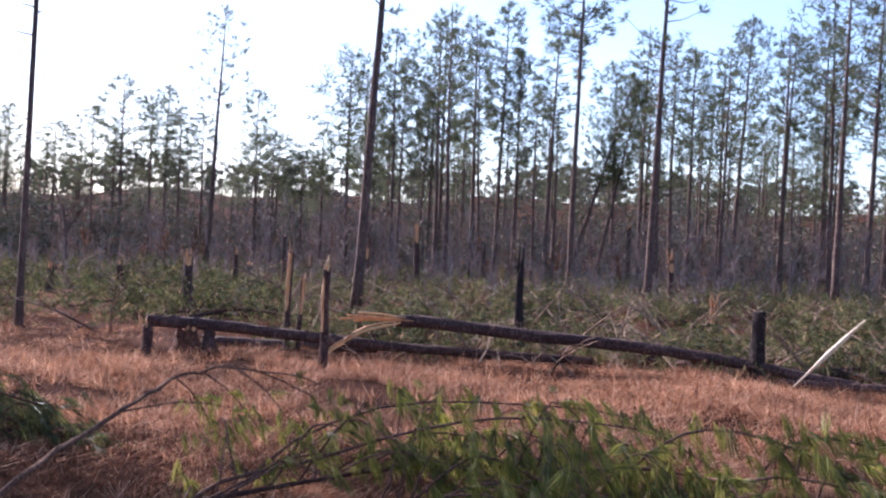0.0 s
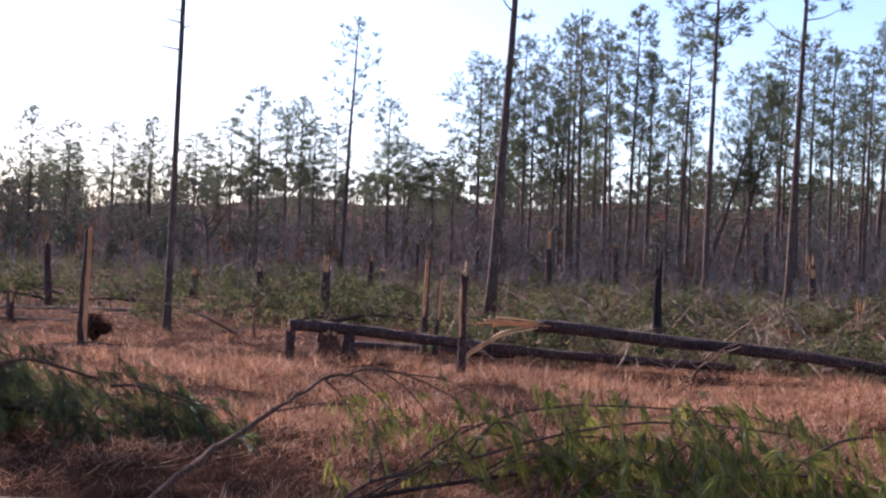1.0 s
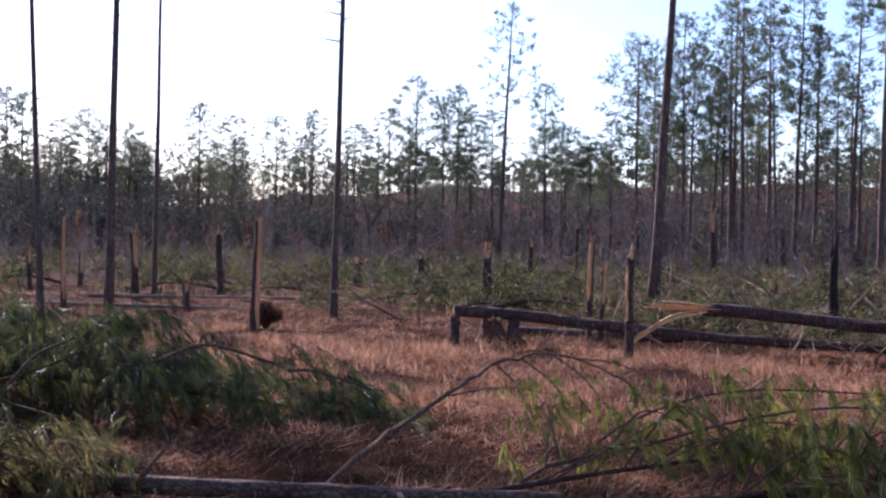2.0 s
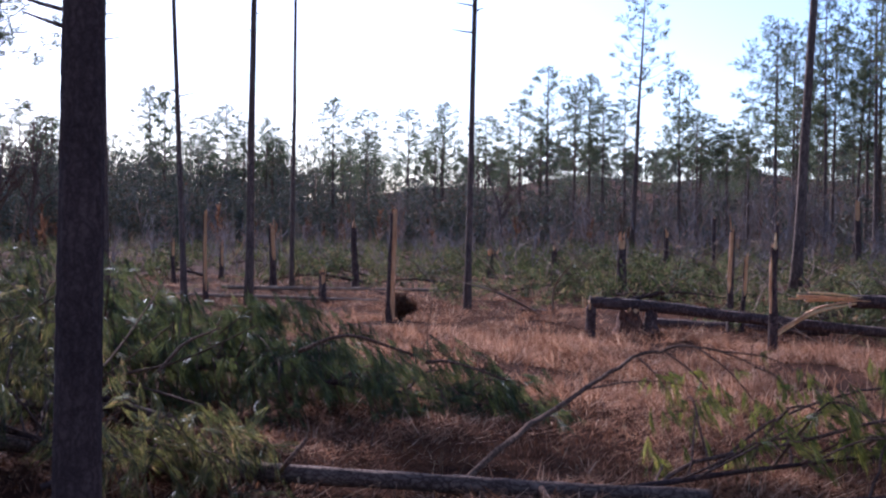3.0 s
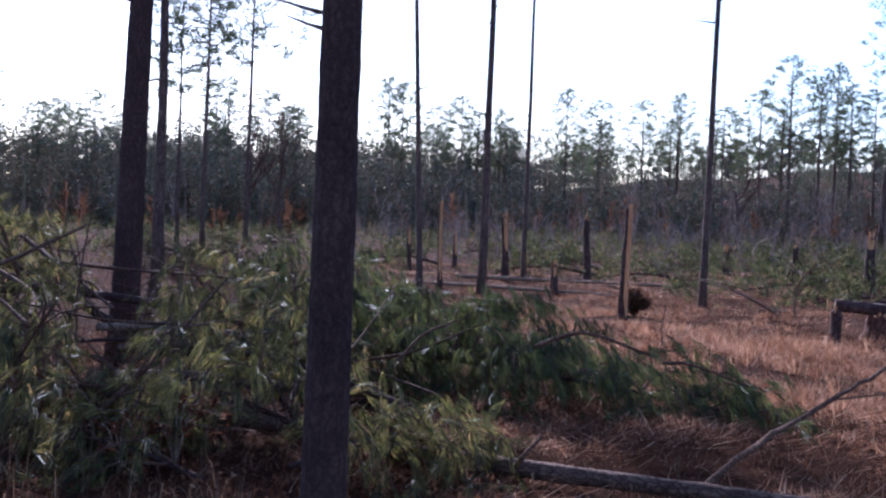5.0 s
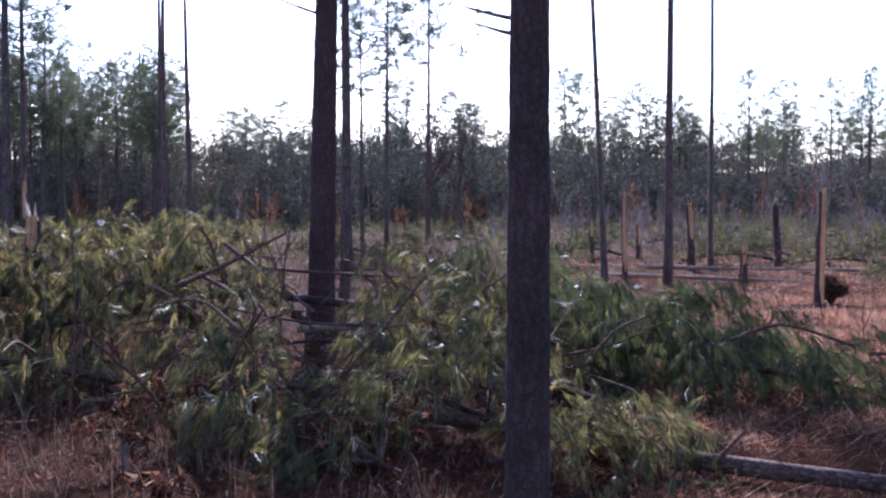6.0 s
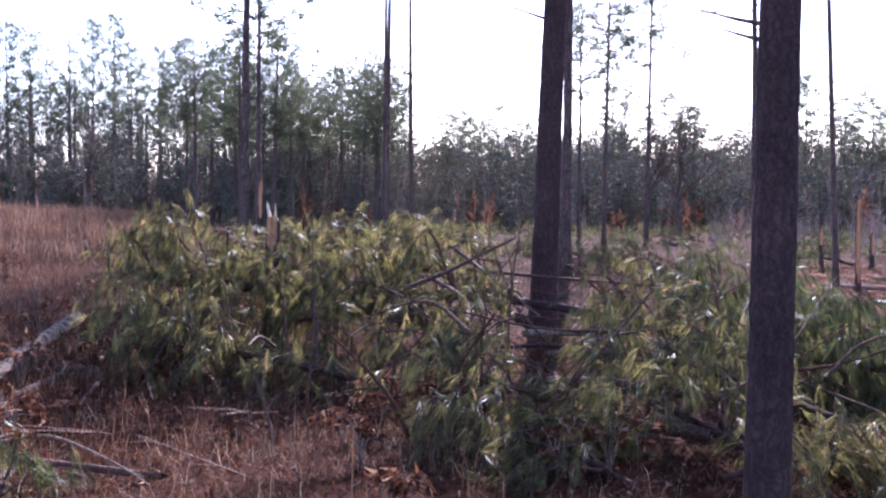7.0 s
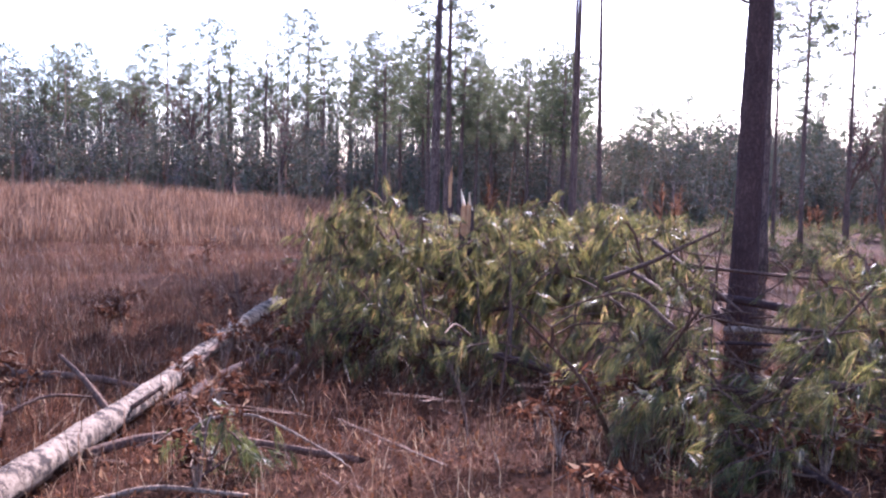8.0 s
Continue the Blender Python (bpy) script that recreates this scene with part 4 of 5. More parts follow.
def leafy(rng, lg, ng, c, r0, from_w, spacing, per, length, width, twig, hang, spread=0.13, sweep=(0, 0, 0)):
    """Dresses the branch c with side twigs and hanging needle bunches."""
    tube(lg, c if per > 12 else c[::3], [r0, r0 * 0.35], 6 if per > 12 else 3, 0.04, rng, False)
    total = np.linalg.norm(np.diff(c, axis=0), axis=1).sum()
    count = max(3, int(total * (1 - from_w) / spacing))
    w = from_w + (1 - from_w) * (np.arange(count) + rng.random(count)) / count
    p = along(c, w)
    fwd = unit(along(c, w + 0.03) - along(c, w - 0.03))
    side = unit(np.cross(fwd, [0, 0, 1])) * np.where(np.arange(count) % 2, 1, -1)[:, None]
    ln = twig * (0.4 + 0.9 * rng.random((count, 1)))
    tip = p + unit(fwd * 0.8 + side + rng.standard_normal((count, 3)) * 0.35 + [0, 0, 0.15]) * ln
    tip[:, 2] = np.maximum(tip[:, 2], ground_z(tip[:, 0], tip[:, 1]) + 0.04)
    shown = ~(low_strip(p) | low_strip((p + tip) / 2))
    for a, b in zip(p[shown], tip[shown]):
        tube(lg, curve_points([a, (a + b) / 2 + [0, 0, 0.03], b], 4 if per > 12 else 2), [r0 * 0.28, r0 * 0.14], 3, 0, None, False)
    for share, keep in ((1.0, 1.0), (0.55, 0.8), (0.1, 0.5)):
        some = rng.random(count) < keep
        q = p + (tip - p) * share
        some &= ~(low_strip(q) & (rng.random(count) < 0.75))
        q = q[some]
        k = len(q)
        sag = np.where(rng.random((k, 1)) < 0.8, hang, hang * 0.3)
        axis = unit(unit(tip - p)[some] * (1 - sag) + rng.standard_normal((k, 3)) * 0.22 + sag * (np.array([0, 0, -1.0]) + sweep))
        if per > 12:
            mops(ng, q, axis, int(per * 0.62), length * 1.12, width * 1.2, spread, rng)
        else:
            tufts(ng, q + axis * length * 0.25, axis, per, length * 0.85, width, spread, 0.05, rng, 0.75)
    tufts(ng, c[-1:], unit(c[-1] - c[-2])[None], per, length, width, spread, 0.3, rng, 0.5)


def fallen_crown(stem, r0, limbs, reach, lift, seed, label, mat, per=18, length=0.2, width=0.007, spacing=0.12, twig=0.24, hang=0.7, extra=(), spare=0.1, down=0.3, sweep=(0, 0, 0), taper=0.0, name="fallen_pine_crown", joined=False):
    """The broken top of a pine lying on the ground: stem, limbs with twigs, and needles. down: share of limbs that hang to the ground."""
    rng = np.random.default_rng(seed)
    base = np.array(stem[0], float)
    base[2] = float(ground_z(base[0], base[1]))
    ob = thing(name, *base, label, "fallen treetop", "fallen pine crowns")
    c = curve_points(stem, 24)
    sg, ng, all_limbs = Geo(), Geo(), Geo()
    tube(sg, c - base, [r0, r0 * 0.3], 9, 0.05, rng)
    fwd = unit(np.gradient(c, axis=0))
    lines = []
    for k in range(limbs):
        w = spare + (1 - spare) * (k + rng.random()) / limbs
        root = along(c, np.array([w]))[0]
        f = fwd[min(23, int(w * 24))]
        side = unit(np.cross(f, [0, 0, 1])) * (1 if k % 2 else -1)
        way = f * (0.2 + 0.6 * rng.random()) + side * (0.25 + 0.9 * rng.random())
        size = reach * (1.05 - 0.45 * w) * (0.5 + 0.7 * rng.random())
        up = lift * (0.2 + 0.9 * rng.random()) * (1 - taper * w)
        fall = up * (0.1 + 0.6 * rng.random())
        if rng.random() < down:
            up, fall = 0.1 * lift, 0.25 * lift + 0.7 * root[2]
        lines.append((limb_line(rng, root, way, size, up, fall), max(r0, 0.035) * (0.2 + 0.12 * rng.random()), 0.2))
    lines += [(curve_points(line, 14), r, 0.3) for line, r in extra]
    for line, r, start in lines:
        if low_strip(line).mean() > 0.3:
            continue
        lg = all_limbs if joined else Geo()
        leafy(rng, lg, ng, line, r, start, spacing, per, length, width, twig, hang, sweep=sweep)
        if not joined:
            lg.v = [v - base for v in lg.v]
            part("limb", lg, TWIG, ob)
    if joined:
        all_limbs.v = [v - base for v in all_limbs.v]
        part("branching", all_limbs, TWIG, ob, kind="stuff")
    ng.v = [v - base for v in ng.v]
    part("stem", sg, BARK, ob)
    part("foliage", ng, mat, ob, "bunches of drooping green needles", kind="stuff")
    return ob


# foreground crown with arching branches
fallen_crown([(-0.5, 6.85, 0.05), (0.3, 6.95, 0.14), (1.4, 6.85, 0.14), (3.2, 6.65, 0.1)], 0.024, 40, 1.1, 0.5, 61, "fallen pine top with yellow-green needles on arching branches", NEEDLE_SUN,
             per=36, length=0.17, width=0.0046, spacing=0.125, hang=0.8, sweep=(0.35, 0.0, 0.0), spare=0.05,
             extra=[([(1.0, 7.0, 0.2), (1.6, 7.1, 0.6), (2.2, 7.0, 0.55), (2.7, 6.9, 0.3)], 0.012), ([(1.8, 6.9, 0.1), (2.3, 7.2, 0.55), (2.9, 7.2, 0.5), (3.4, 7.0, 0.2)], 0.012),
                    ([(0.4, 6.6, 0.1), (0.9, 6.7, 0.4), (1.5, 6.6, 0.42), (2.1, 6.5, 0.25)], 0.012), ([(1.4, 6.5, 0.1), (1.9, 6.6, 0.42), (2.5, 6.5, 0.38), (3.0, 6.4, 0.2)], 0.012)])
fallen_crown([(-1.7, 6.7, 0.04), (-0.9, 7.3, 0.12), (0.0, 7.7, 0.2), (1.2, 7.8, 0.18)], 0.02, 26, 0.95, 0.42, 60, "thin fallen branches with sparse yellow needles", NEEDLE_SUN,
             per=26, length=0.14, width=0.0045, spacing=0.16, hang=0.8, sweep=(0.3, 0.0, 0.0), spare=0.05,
             extra=[([(-1.51, 6.95, 0.05), (-1.31, 7.08, 0.17), (-0.76, 7.16, 0.31), (-0.26, 7.2, 0.48), (0.31, 7.19, 0.61), (0.81, 7.15, 0.63), (1.3, 7.1, 0.6)], 0.015),
                    ([(-1.2, 7.1, 0.15), (-0.9, 7.4, 0.4), (-0.29, 7.59, 0.62), (0.48, 7.59, 0.66), (1.23, 7.5, 0.63), (1.6, 7.43, 0.45), (1.92, 7.35, 0.26)], 0.01),
                    ([(-1.3, 6.9, 0.1), (-0.9, 7.0, 0.34), (-0.6, 7.1, 0.52)], 0.009), ([(-0.7, 7.0, 0.2), (-0.3, 6.9, 0.42), (0.2, 6.8, 0.36)], 0.009)])


ARCH = [(-2.56, 6.35, 0.08), (-2.49, 6.7, 0.2), (-2.41, 7.1, 0.28), (-2.32, 7.5, 0.36), (-2.22, 7.9, 0.44), (-2.11, 8.29, 0.54), (-2.0, 8.57, 0.61), (-1.82, 8.66, 0.66), (-1.59, 8.74, 0.69), (-1.34, 8.8, 0.64), (-1.15, 8.83, 0.55)]


def bare_arch():
    """One long bare branch that rises from the fallen stem and bows over, few needles at its end."""
    rng = np.random.default_rng(62)
    base = np.array([-2.5, 6.35, float(ground_z(-2.5, 6.35))])
    ob = thing("fallen_branch", *base, "long bare branch arching up from a fallen stem", "branch", "fallen pine crowns")
    lg, ng = Geo(), Geo()
    c = curve_points(ARCH, 30)
    tube(lg, c + rng.standard_normal(c.shape) * 0.006, [0.02, 0.015, 0.006], 8, 0.08, rng, False)
    for root, tip in (((-2.22, 7.9, 0.44), (-1.46, 8.27, 0.44)), ((-2.0, 8.57, 0.61), (-1.65, 8.4, 0.22)), ((-1.82, 8.66, 0.66), (-1.3, 8.5, 0.2)), ((-1.59, 8.74, 0.69), (-1.05, 8.5, 0.25)), ((-1.4, 8.78, 0.66), (-0.7, 8.6, 0.5)), ((-1.15, 8.83, 0.55), (-0.85, 8.8, 0.3))):
        t = curve_points([root, (np.array(root) + np.array(tip)) / 2 + [0, 0, 0.06], tip], 9)
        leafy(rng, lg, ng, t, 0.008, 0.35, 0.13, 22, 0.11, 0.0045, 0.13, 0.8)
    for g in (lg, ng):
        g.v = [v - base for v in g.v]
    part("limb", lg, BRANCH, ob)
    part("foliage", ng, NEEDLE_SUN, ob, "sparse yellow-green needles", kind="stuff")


bare_arch()
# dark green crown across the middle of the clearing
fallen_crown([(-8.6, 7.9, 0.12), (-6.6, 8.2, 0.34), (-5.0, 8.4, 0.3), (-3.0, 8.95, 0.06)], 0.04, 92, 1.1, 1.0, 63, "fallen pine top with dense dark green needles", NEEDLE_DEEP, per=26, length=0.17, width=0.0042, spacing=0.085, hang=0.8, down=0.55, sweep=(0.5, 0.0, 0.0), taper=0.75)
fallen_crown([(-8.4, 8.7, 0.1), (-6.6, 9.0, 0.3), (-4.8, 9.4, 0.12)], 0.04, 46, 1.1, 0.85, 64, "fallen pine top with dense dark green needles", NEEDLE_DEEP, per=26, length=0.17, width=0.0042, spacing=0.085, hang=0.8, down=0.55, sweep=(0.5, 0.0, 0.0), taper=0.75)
# tops heaped round the second big trunk
HEAP = "heaped fallen pine top with glossy olive needles"
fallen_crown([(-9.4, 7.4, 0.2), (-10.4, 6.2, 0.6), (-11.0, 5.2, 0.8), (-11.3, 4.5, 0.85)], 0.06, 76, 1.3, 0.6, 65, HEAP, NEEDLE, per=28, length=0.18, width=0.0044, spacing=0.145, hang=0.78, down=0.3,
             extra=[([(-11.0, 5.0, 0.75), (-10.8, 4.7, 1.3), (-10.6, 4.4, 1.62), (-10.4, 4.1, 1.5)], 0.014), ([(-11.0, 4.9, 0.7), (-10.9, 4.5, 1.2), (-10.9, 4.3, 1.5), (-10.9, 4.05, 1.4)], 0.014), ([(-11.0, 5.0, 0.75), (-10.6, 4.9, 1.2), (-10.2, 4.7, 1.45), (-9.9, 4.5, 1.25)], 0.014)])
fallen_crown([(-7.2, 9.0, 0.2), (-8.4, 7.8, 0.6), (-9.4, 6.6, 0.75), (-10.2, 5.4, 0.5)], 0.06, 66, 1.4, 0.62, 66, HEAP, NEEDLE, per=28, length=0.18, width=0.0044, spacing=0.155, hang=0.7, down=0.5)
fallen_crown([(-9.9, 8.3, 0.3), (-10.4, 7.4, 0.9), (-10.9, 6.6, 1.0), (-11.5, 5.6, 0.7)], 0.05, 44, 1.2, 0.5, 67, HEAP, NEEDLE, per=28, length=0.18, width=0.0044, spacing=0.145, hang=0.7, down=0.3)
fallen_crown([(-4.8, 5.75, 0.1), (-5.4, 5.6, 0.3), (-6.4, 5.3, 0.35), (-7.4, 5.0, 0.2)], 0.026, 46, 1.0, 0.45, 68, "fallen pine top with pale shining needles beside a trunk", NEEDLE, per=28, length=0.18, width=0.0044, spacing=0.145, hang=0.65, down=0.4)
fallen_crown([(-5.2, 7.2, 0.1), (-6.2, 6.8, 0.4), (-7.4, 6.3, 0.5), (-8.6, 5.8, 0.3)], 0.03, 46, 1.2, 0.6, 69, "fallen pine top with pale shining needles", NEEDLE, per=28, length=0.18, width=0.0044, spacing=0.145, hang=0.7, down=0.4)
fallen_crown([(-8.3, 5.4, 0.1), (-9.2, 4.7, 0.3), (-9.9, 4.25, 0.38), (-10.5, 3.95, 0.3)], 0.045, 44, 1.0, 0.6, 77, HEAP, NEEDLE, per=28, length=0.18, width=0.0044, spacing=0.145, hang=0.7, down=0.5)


fallen_crown([(-4.7, 5.2, 0.08), (-4.45, 5.45, 0.2), (-4.2, 5.7, 0.24), (-4.0, 5.95, 0.16)], 0.02, 28, 0.6, 0.34, 58, "broken pine branch draped over a grey log", NEEDLE, per=28, length=0.17, width=0.004, spacing=0.11, hang=0.6, down=0.5)
fallen_crown([(-4.9, 4.7, 0.06), (-5.6, 4.6, 0.2), (-6.3, 4.5, 0.12)], 0.02, 26, 0.75, 0.35, 57, "broken pine branch with shining needles on the ground", NEEDLE, per=28, length=0.17, width=0.004, spacing=0.11, hang=0.6, down=0.4)


def small_crown():
    """A smaller broken top, copied about the far side of the clearing."""
    return fallen_crown([(0, 60, 0.1), (1.2, 60.1, 0.25), (2.6, 60.0, 0.1)], 0.05, 26, 1.1, 0.55, 70, "green fallen pine top among broken trunks", NEEDLE_MID, per=7, length=0.22, width=0.02, spacing=0.2, hang=0.55, joined=True)


def scatter_crowns(seed, proto, count, near, far, left0, left1, low=0.5, high=0.95):
    rng = np.random.default_rng(seed)
    for x, y, z in sector(rng, count, near, far, left0, left1):
        k = low + (high - low) * rng.random()
        copy_thing(proto, Matrix.Translation((x, y, z)) @ Matrix.Rotation(rng.random() * 6.28, 4, "Z") @ Matrix.Scale(k, 4))


proto = small_crown()
scatter_crowns(71, proto, 44, 19.5, 42, -28, 12)
scatter_crowns(77, proto, 30, 17.0, 24, -27, 7, 0.45, 0.8)
scatter_crowns(72, proto, 28, 21.0, 46, 10, 24)
scatter_crowns(73, proto, 18, 26.0, 48, 24, 48)


def scatter_sticks(seed, count, near, far, left0, left1, long=1.1, tall=1.0, mat=None, label="bare tan broken branch sticking up"):
    """Bare tan branches left standing and lying about, each a thing."""
    rng = np.random.default_rng(seed)
    kinds = []
    for k in range(4):
        ob = thing("broken_branch", 0, 0, -40, label, "branch", "broken branches")
        g = Geo()
        c = curve_points([(0, 0, -0.05), (0.5, 0.1 * rng.normal(), 0.5), (1.1, 0.2 * rng.normal(), 0.85 + 0.2 * rng.random())], 9)
        tube(g, c, [0.022, 0.008], 6, 0.05, rng)
        for _ in range(4):
            p = along(c, np.array([0.3 + 0.6 * rng.random()]))[0]
            tube(g, curve_points([p, p + [0.15, rng.normal() * 0.15, 0.2], p + [0.3, rng.normal() * 0.3, 0.3]], 4), [0.009, 0.003], 4, 0, None, False)
        part("limb", g, mat or STICK, ob)
        kinds.append(ob)
    for x, y, z in sector(rng, count, near, far, left0, left1):
        k = long * (0.4 + 0.8 * rng.random())
        copy_thing(kinds[int(rng.integers(4))], Matrix.Translation((x, y, z)) @ Matrix.Rotation(rng.random() * 6.28, 4, "Z") @ Matrix.Rotation(rng.normal() * 0.3 * tall, 4, "X") @ Matrix.Diagonal((k, k, k * tall, 1)))
    for ob in kinds:
        drop_thing(ob)


def drop_thing(ob):
    for c in (*ob.children_recursive, ob):
        bpy.data.objects.remove(c)


scatter_sticks(74, 85, 16.5, 34, -26, 2)
scatter_sticks(75, 30, 17.5, 34, 2, 22, 1.2)
scatter_sticks(76, 20, 7.5, 14, 40, 75, 0.9, 1.0, BRANCH, "bare brown broken branch among fallen tops")
scatter_sticks(78, 110, 15.7, 21, -25, 4, 1.0, 0.5)
scatter_sticks(79, 60, 19, 40, -26, 22, 1.6, 0.4)
scatter_sticks(80, 26, 6.5, 15, 40, 86, 0.9, 0.25, BRANCH, "bare brown broken branch lying in weeds")
drop_thing(proto)
for tree, *_ in PINES.values():
    drop_thing(tree)


# ---------------------------------------------------------------- grass, weeds, brush and far woods
def grass_stuff(name, seed, regions, label, mat, height, width, lean, per, radius, category="grass", maker=blades, uneven=0.0):
    """Grass in tufts. regions: tufts, near, far, and the two directions of each patch."""
    rng = np.random.default_rng(seed)
    g = Geo()
    for count, near, far, left0, left1 in regions:
        p = sector(rng, count, near, far, left0, left1)
        keep = np.array([noise.noise((x * 0.55, y * 0.55, seed)) > -0.28 for x, y, _ in p])
        p = np.repeat(p[keep], per, 0)
        p[:, :2] += rng.standard_normal((len(p), 2)) * radius
        p[:, 2] = ground_z(p[:, 0], p[:, 1]) - 0.01
        tall = height * (1 + uneven * np.array([[noise.noise((x * 0.5, y * 0.5, seed + 3)) + 0.5 * noise.noise((x * 1.7, y * 1.7, seed))] for x, y, _ in p])) if uneven else height
        maker(g, p, tall, width, lean, rng)
    tagged(new(name, g.mesh(name, mat)), label, category, kind="stuff")


grass_stuff("dead_grass", 81, [(9200, 8.5, 16.4, -27, 5), (4300, 10.2, 16.4, 5, 25), (1800, 12, 19, 18, 30), (2200, 17, 32, 14, 38), (1500, 6.2, 10.5, 3, 36)], "matted dead orange-brown grass in the clearing", GRASS, 0.2, 0.013, 2.2, 11, 0.08, maker=straws)
grass_stuff("grass_tufts", 90, [(800, 9.5, 16.2, -27, 24), (160, 12, 20, 16, 32)], "low tufts of dead orange-brown grass", GRASS, 0.3, 0.01, 1.2, 24, 0.05, maker=straws)
grass_stuff("tall_grass", 82, [(3900, 33, 54, 70, 96), (450, 33, 54, 67, 71), (260, 28, 33, 69, 96)], "tall dry tan grass in a field", SEDGE, 0.74, 0.02, 0.7, 11, 0.2, uneven=0.7)
grass_stuff("russet_straw", 83, [(6000, 4.0, 10, -28, 40), (11000, 5.0, 16, 34, 96), (8000, 15, 32, 28, 96), (5200, 10, 24, 20, 46), (2600, 15.5, 24, -4, 24)], "russet straw and low weeds over leaves", STRAW, 0.18, 0.009, 1.9, 8, 0.1, maker=straws)
grass_stuff("field_weeds", 97, [(2400, 13, 30, 58, 96), (900, 7.5, 13, 66, 92)], "brown weeds thinning out from a field", STRAW, 0.36, 0.009, 1.0, 6, 0.14, "weeds", straws)
grass_stuff("pale_straws", 96, [(420, 5.6, 14, 58, 92), (120, 6.0, 9.5, 44, 60), (25, 6.2, 9, 6, 26)], "bleached dry straws among fallen leaves", PALE, 0.24, 0.004, 1.3, 4, 0.08, "weeds")
grass_stuff("weed_stalks", 89, [(500, 5.0, 14, 46, 96), (5200, 13, 34, 56, 96), (160, 9, 17, -27, 36), (900, 18, 40, 26, 56), (1400, 32, 62, 55, 71)], "upright brown weed stalks", STALK, 0.48, 0.007, 1.1, 4, 0.16, "weeds")


def litter_stuff():
    rng = np.random.default_rng(84)
    g = Geo()
    p = np.vstack([sector(rng, 16000, 4.5, 18, -28, 98), sector(rng, 12000, 5, 12, 30, 98)])
    n = len(p)
    a, s = rng.random(n) * 6.28, 0.008 + 0.018 * rng.random(n) ** 2
    tilt = rng.standard_normal((n, 3, 1)) * 0.025
    tri = np.stack([np.stack([np.cos(a + k), np.sin(a + k)], 1) for k in (0, 2.3, 3.9)], 1) * s[:, None, None]
    v = np.concatenate([p[:, None, :2] + tri, p[:, None, 2:] + 0.025 + np.abs(tilt)], 2)
    g.add_tris(v.reshape(-1, 3))
    tagged(new("leaf_litter", g.mesh("leaf_litter", LITTER)), "fallen russet leaves and bark scraps", "leaf litter", kind="stuff")


litter_stuff()


def undergrowth_stuff():
    """Low leafy and needle growth among the broken trunks."""
    rng = np.random.default_rng(85)
    g = Geo()
    p = np.vstack([sector(rng, 900, 16.6, 20, -30, 8), sector(rng, 3200, 18.5, 40, -30, 22), sector(rng, 5200, 36, 75, -32, 30), sector(rng, 2400, 24, 70, 22, 60), sector(rng, 500, 45, 80, 55, 80)])
    keep = np.array([noise.noise((x * 0.3, y * 0.3, 4.0)) > -0.2 for x, y, _ in p])
    p = p[keep]
    p[:, 2] += 0.05 + 0.5 * rng.random(len(p)) ** 2
    d = np.hypot(p[:, 0], p[:, 1])
    for lo, hi, size in ((0, 30, 0.2), (30, 50, 0.3), (50, 99, 0.45)):
        q = p[(d >= lo) & (d < hi)]
        tufts(g, q, rng.standard_normal((len(q), 3)) * 0.6 + [0, 0, 0.5], 14, size, size * 0.06, 0.8, 0.0, rng)
    tagged(new("undergrowth", g.mesh("undergrowth", SHRUB)), "tangled green undergrowth and broken tops", "undergrowth", kind="stuff")


undergrowth_stuff()


def brush_stuff(name, seed, regions, label, mat, twigs, width):
    """Leafless saplings: thin stems with fans of twigs."""
    rng = np.random.default_rng(seed)
    g = Geo()
    for count, near, far, left0, left1, low, high in regions:
        p = sector(rng, count, near, far, left0, left1)
        h = low + (high - low) * rng.random(count)
        tip = p + np.column_stack([rng.standard_normal((count, 2)) * 0.12 * h[:, None], h])
        across = np.column_stack([p[:, 1], -p[:, 0], 0 * h]) / np.hypot(p[:, 0], p[:, 1])[:, None]
        g.add_tris(np.stack([p - across * width * 0.6, p + across * width * 0.6, tip], 1).reshape(-1, 3))
        w = 0.2 + 0.75 * rng.random((count, twigs))
        root = (p[:, None] + (tip - p)[:, None] * w[:, :, None]).reshape(-1, 3)
        ln = np.repeat(h, twigs)[:, None] * (0.12 + 0.3 * rng.random((count * twigs, 1))) * (1.15 - w.reshape(-1, 1))
        way = unit(rng.standard_normal((count * twigs, 3)) + [0, 0, 1.0])
        ac = np.repeat(across, twigs, 0) * width * 0.7
        g.add_tris(np.stack([root - ac, root + ac, root + way * ln * 2], 1).reshape(-1, 3))
    tagged(new(name, g.mesh(name, mat)), label, "brush", kind="stuff")


brush_stuff("bare_brush", 86, [(1900, 48, 120, -32, 10, 1.2, 4.6), (420, 52, 120, 10, 24, 1.2, 4.2), (500, 56, 120, 24, 60, 1.0, 3.6), (500, 62, 110, 56, 92, 1.5, 4.5), (600, 30, 60, -30, 40, 0.5, 1.6)], "grey leafless saplings between the trunks", BRUSH, 20, 0.025)
brush_stuff("rusty_brush", 87, [(120, 56, 95, -30, 26, 1.0, 3.0), (100, 48, 90, 26, 62, 0.8, 2.6), (40, 62, 90, 62, 90, 1.0, 2.6)], "saplings holding rust-brown leaves", RUST, 26, 0.05)


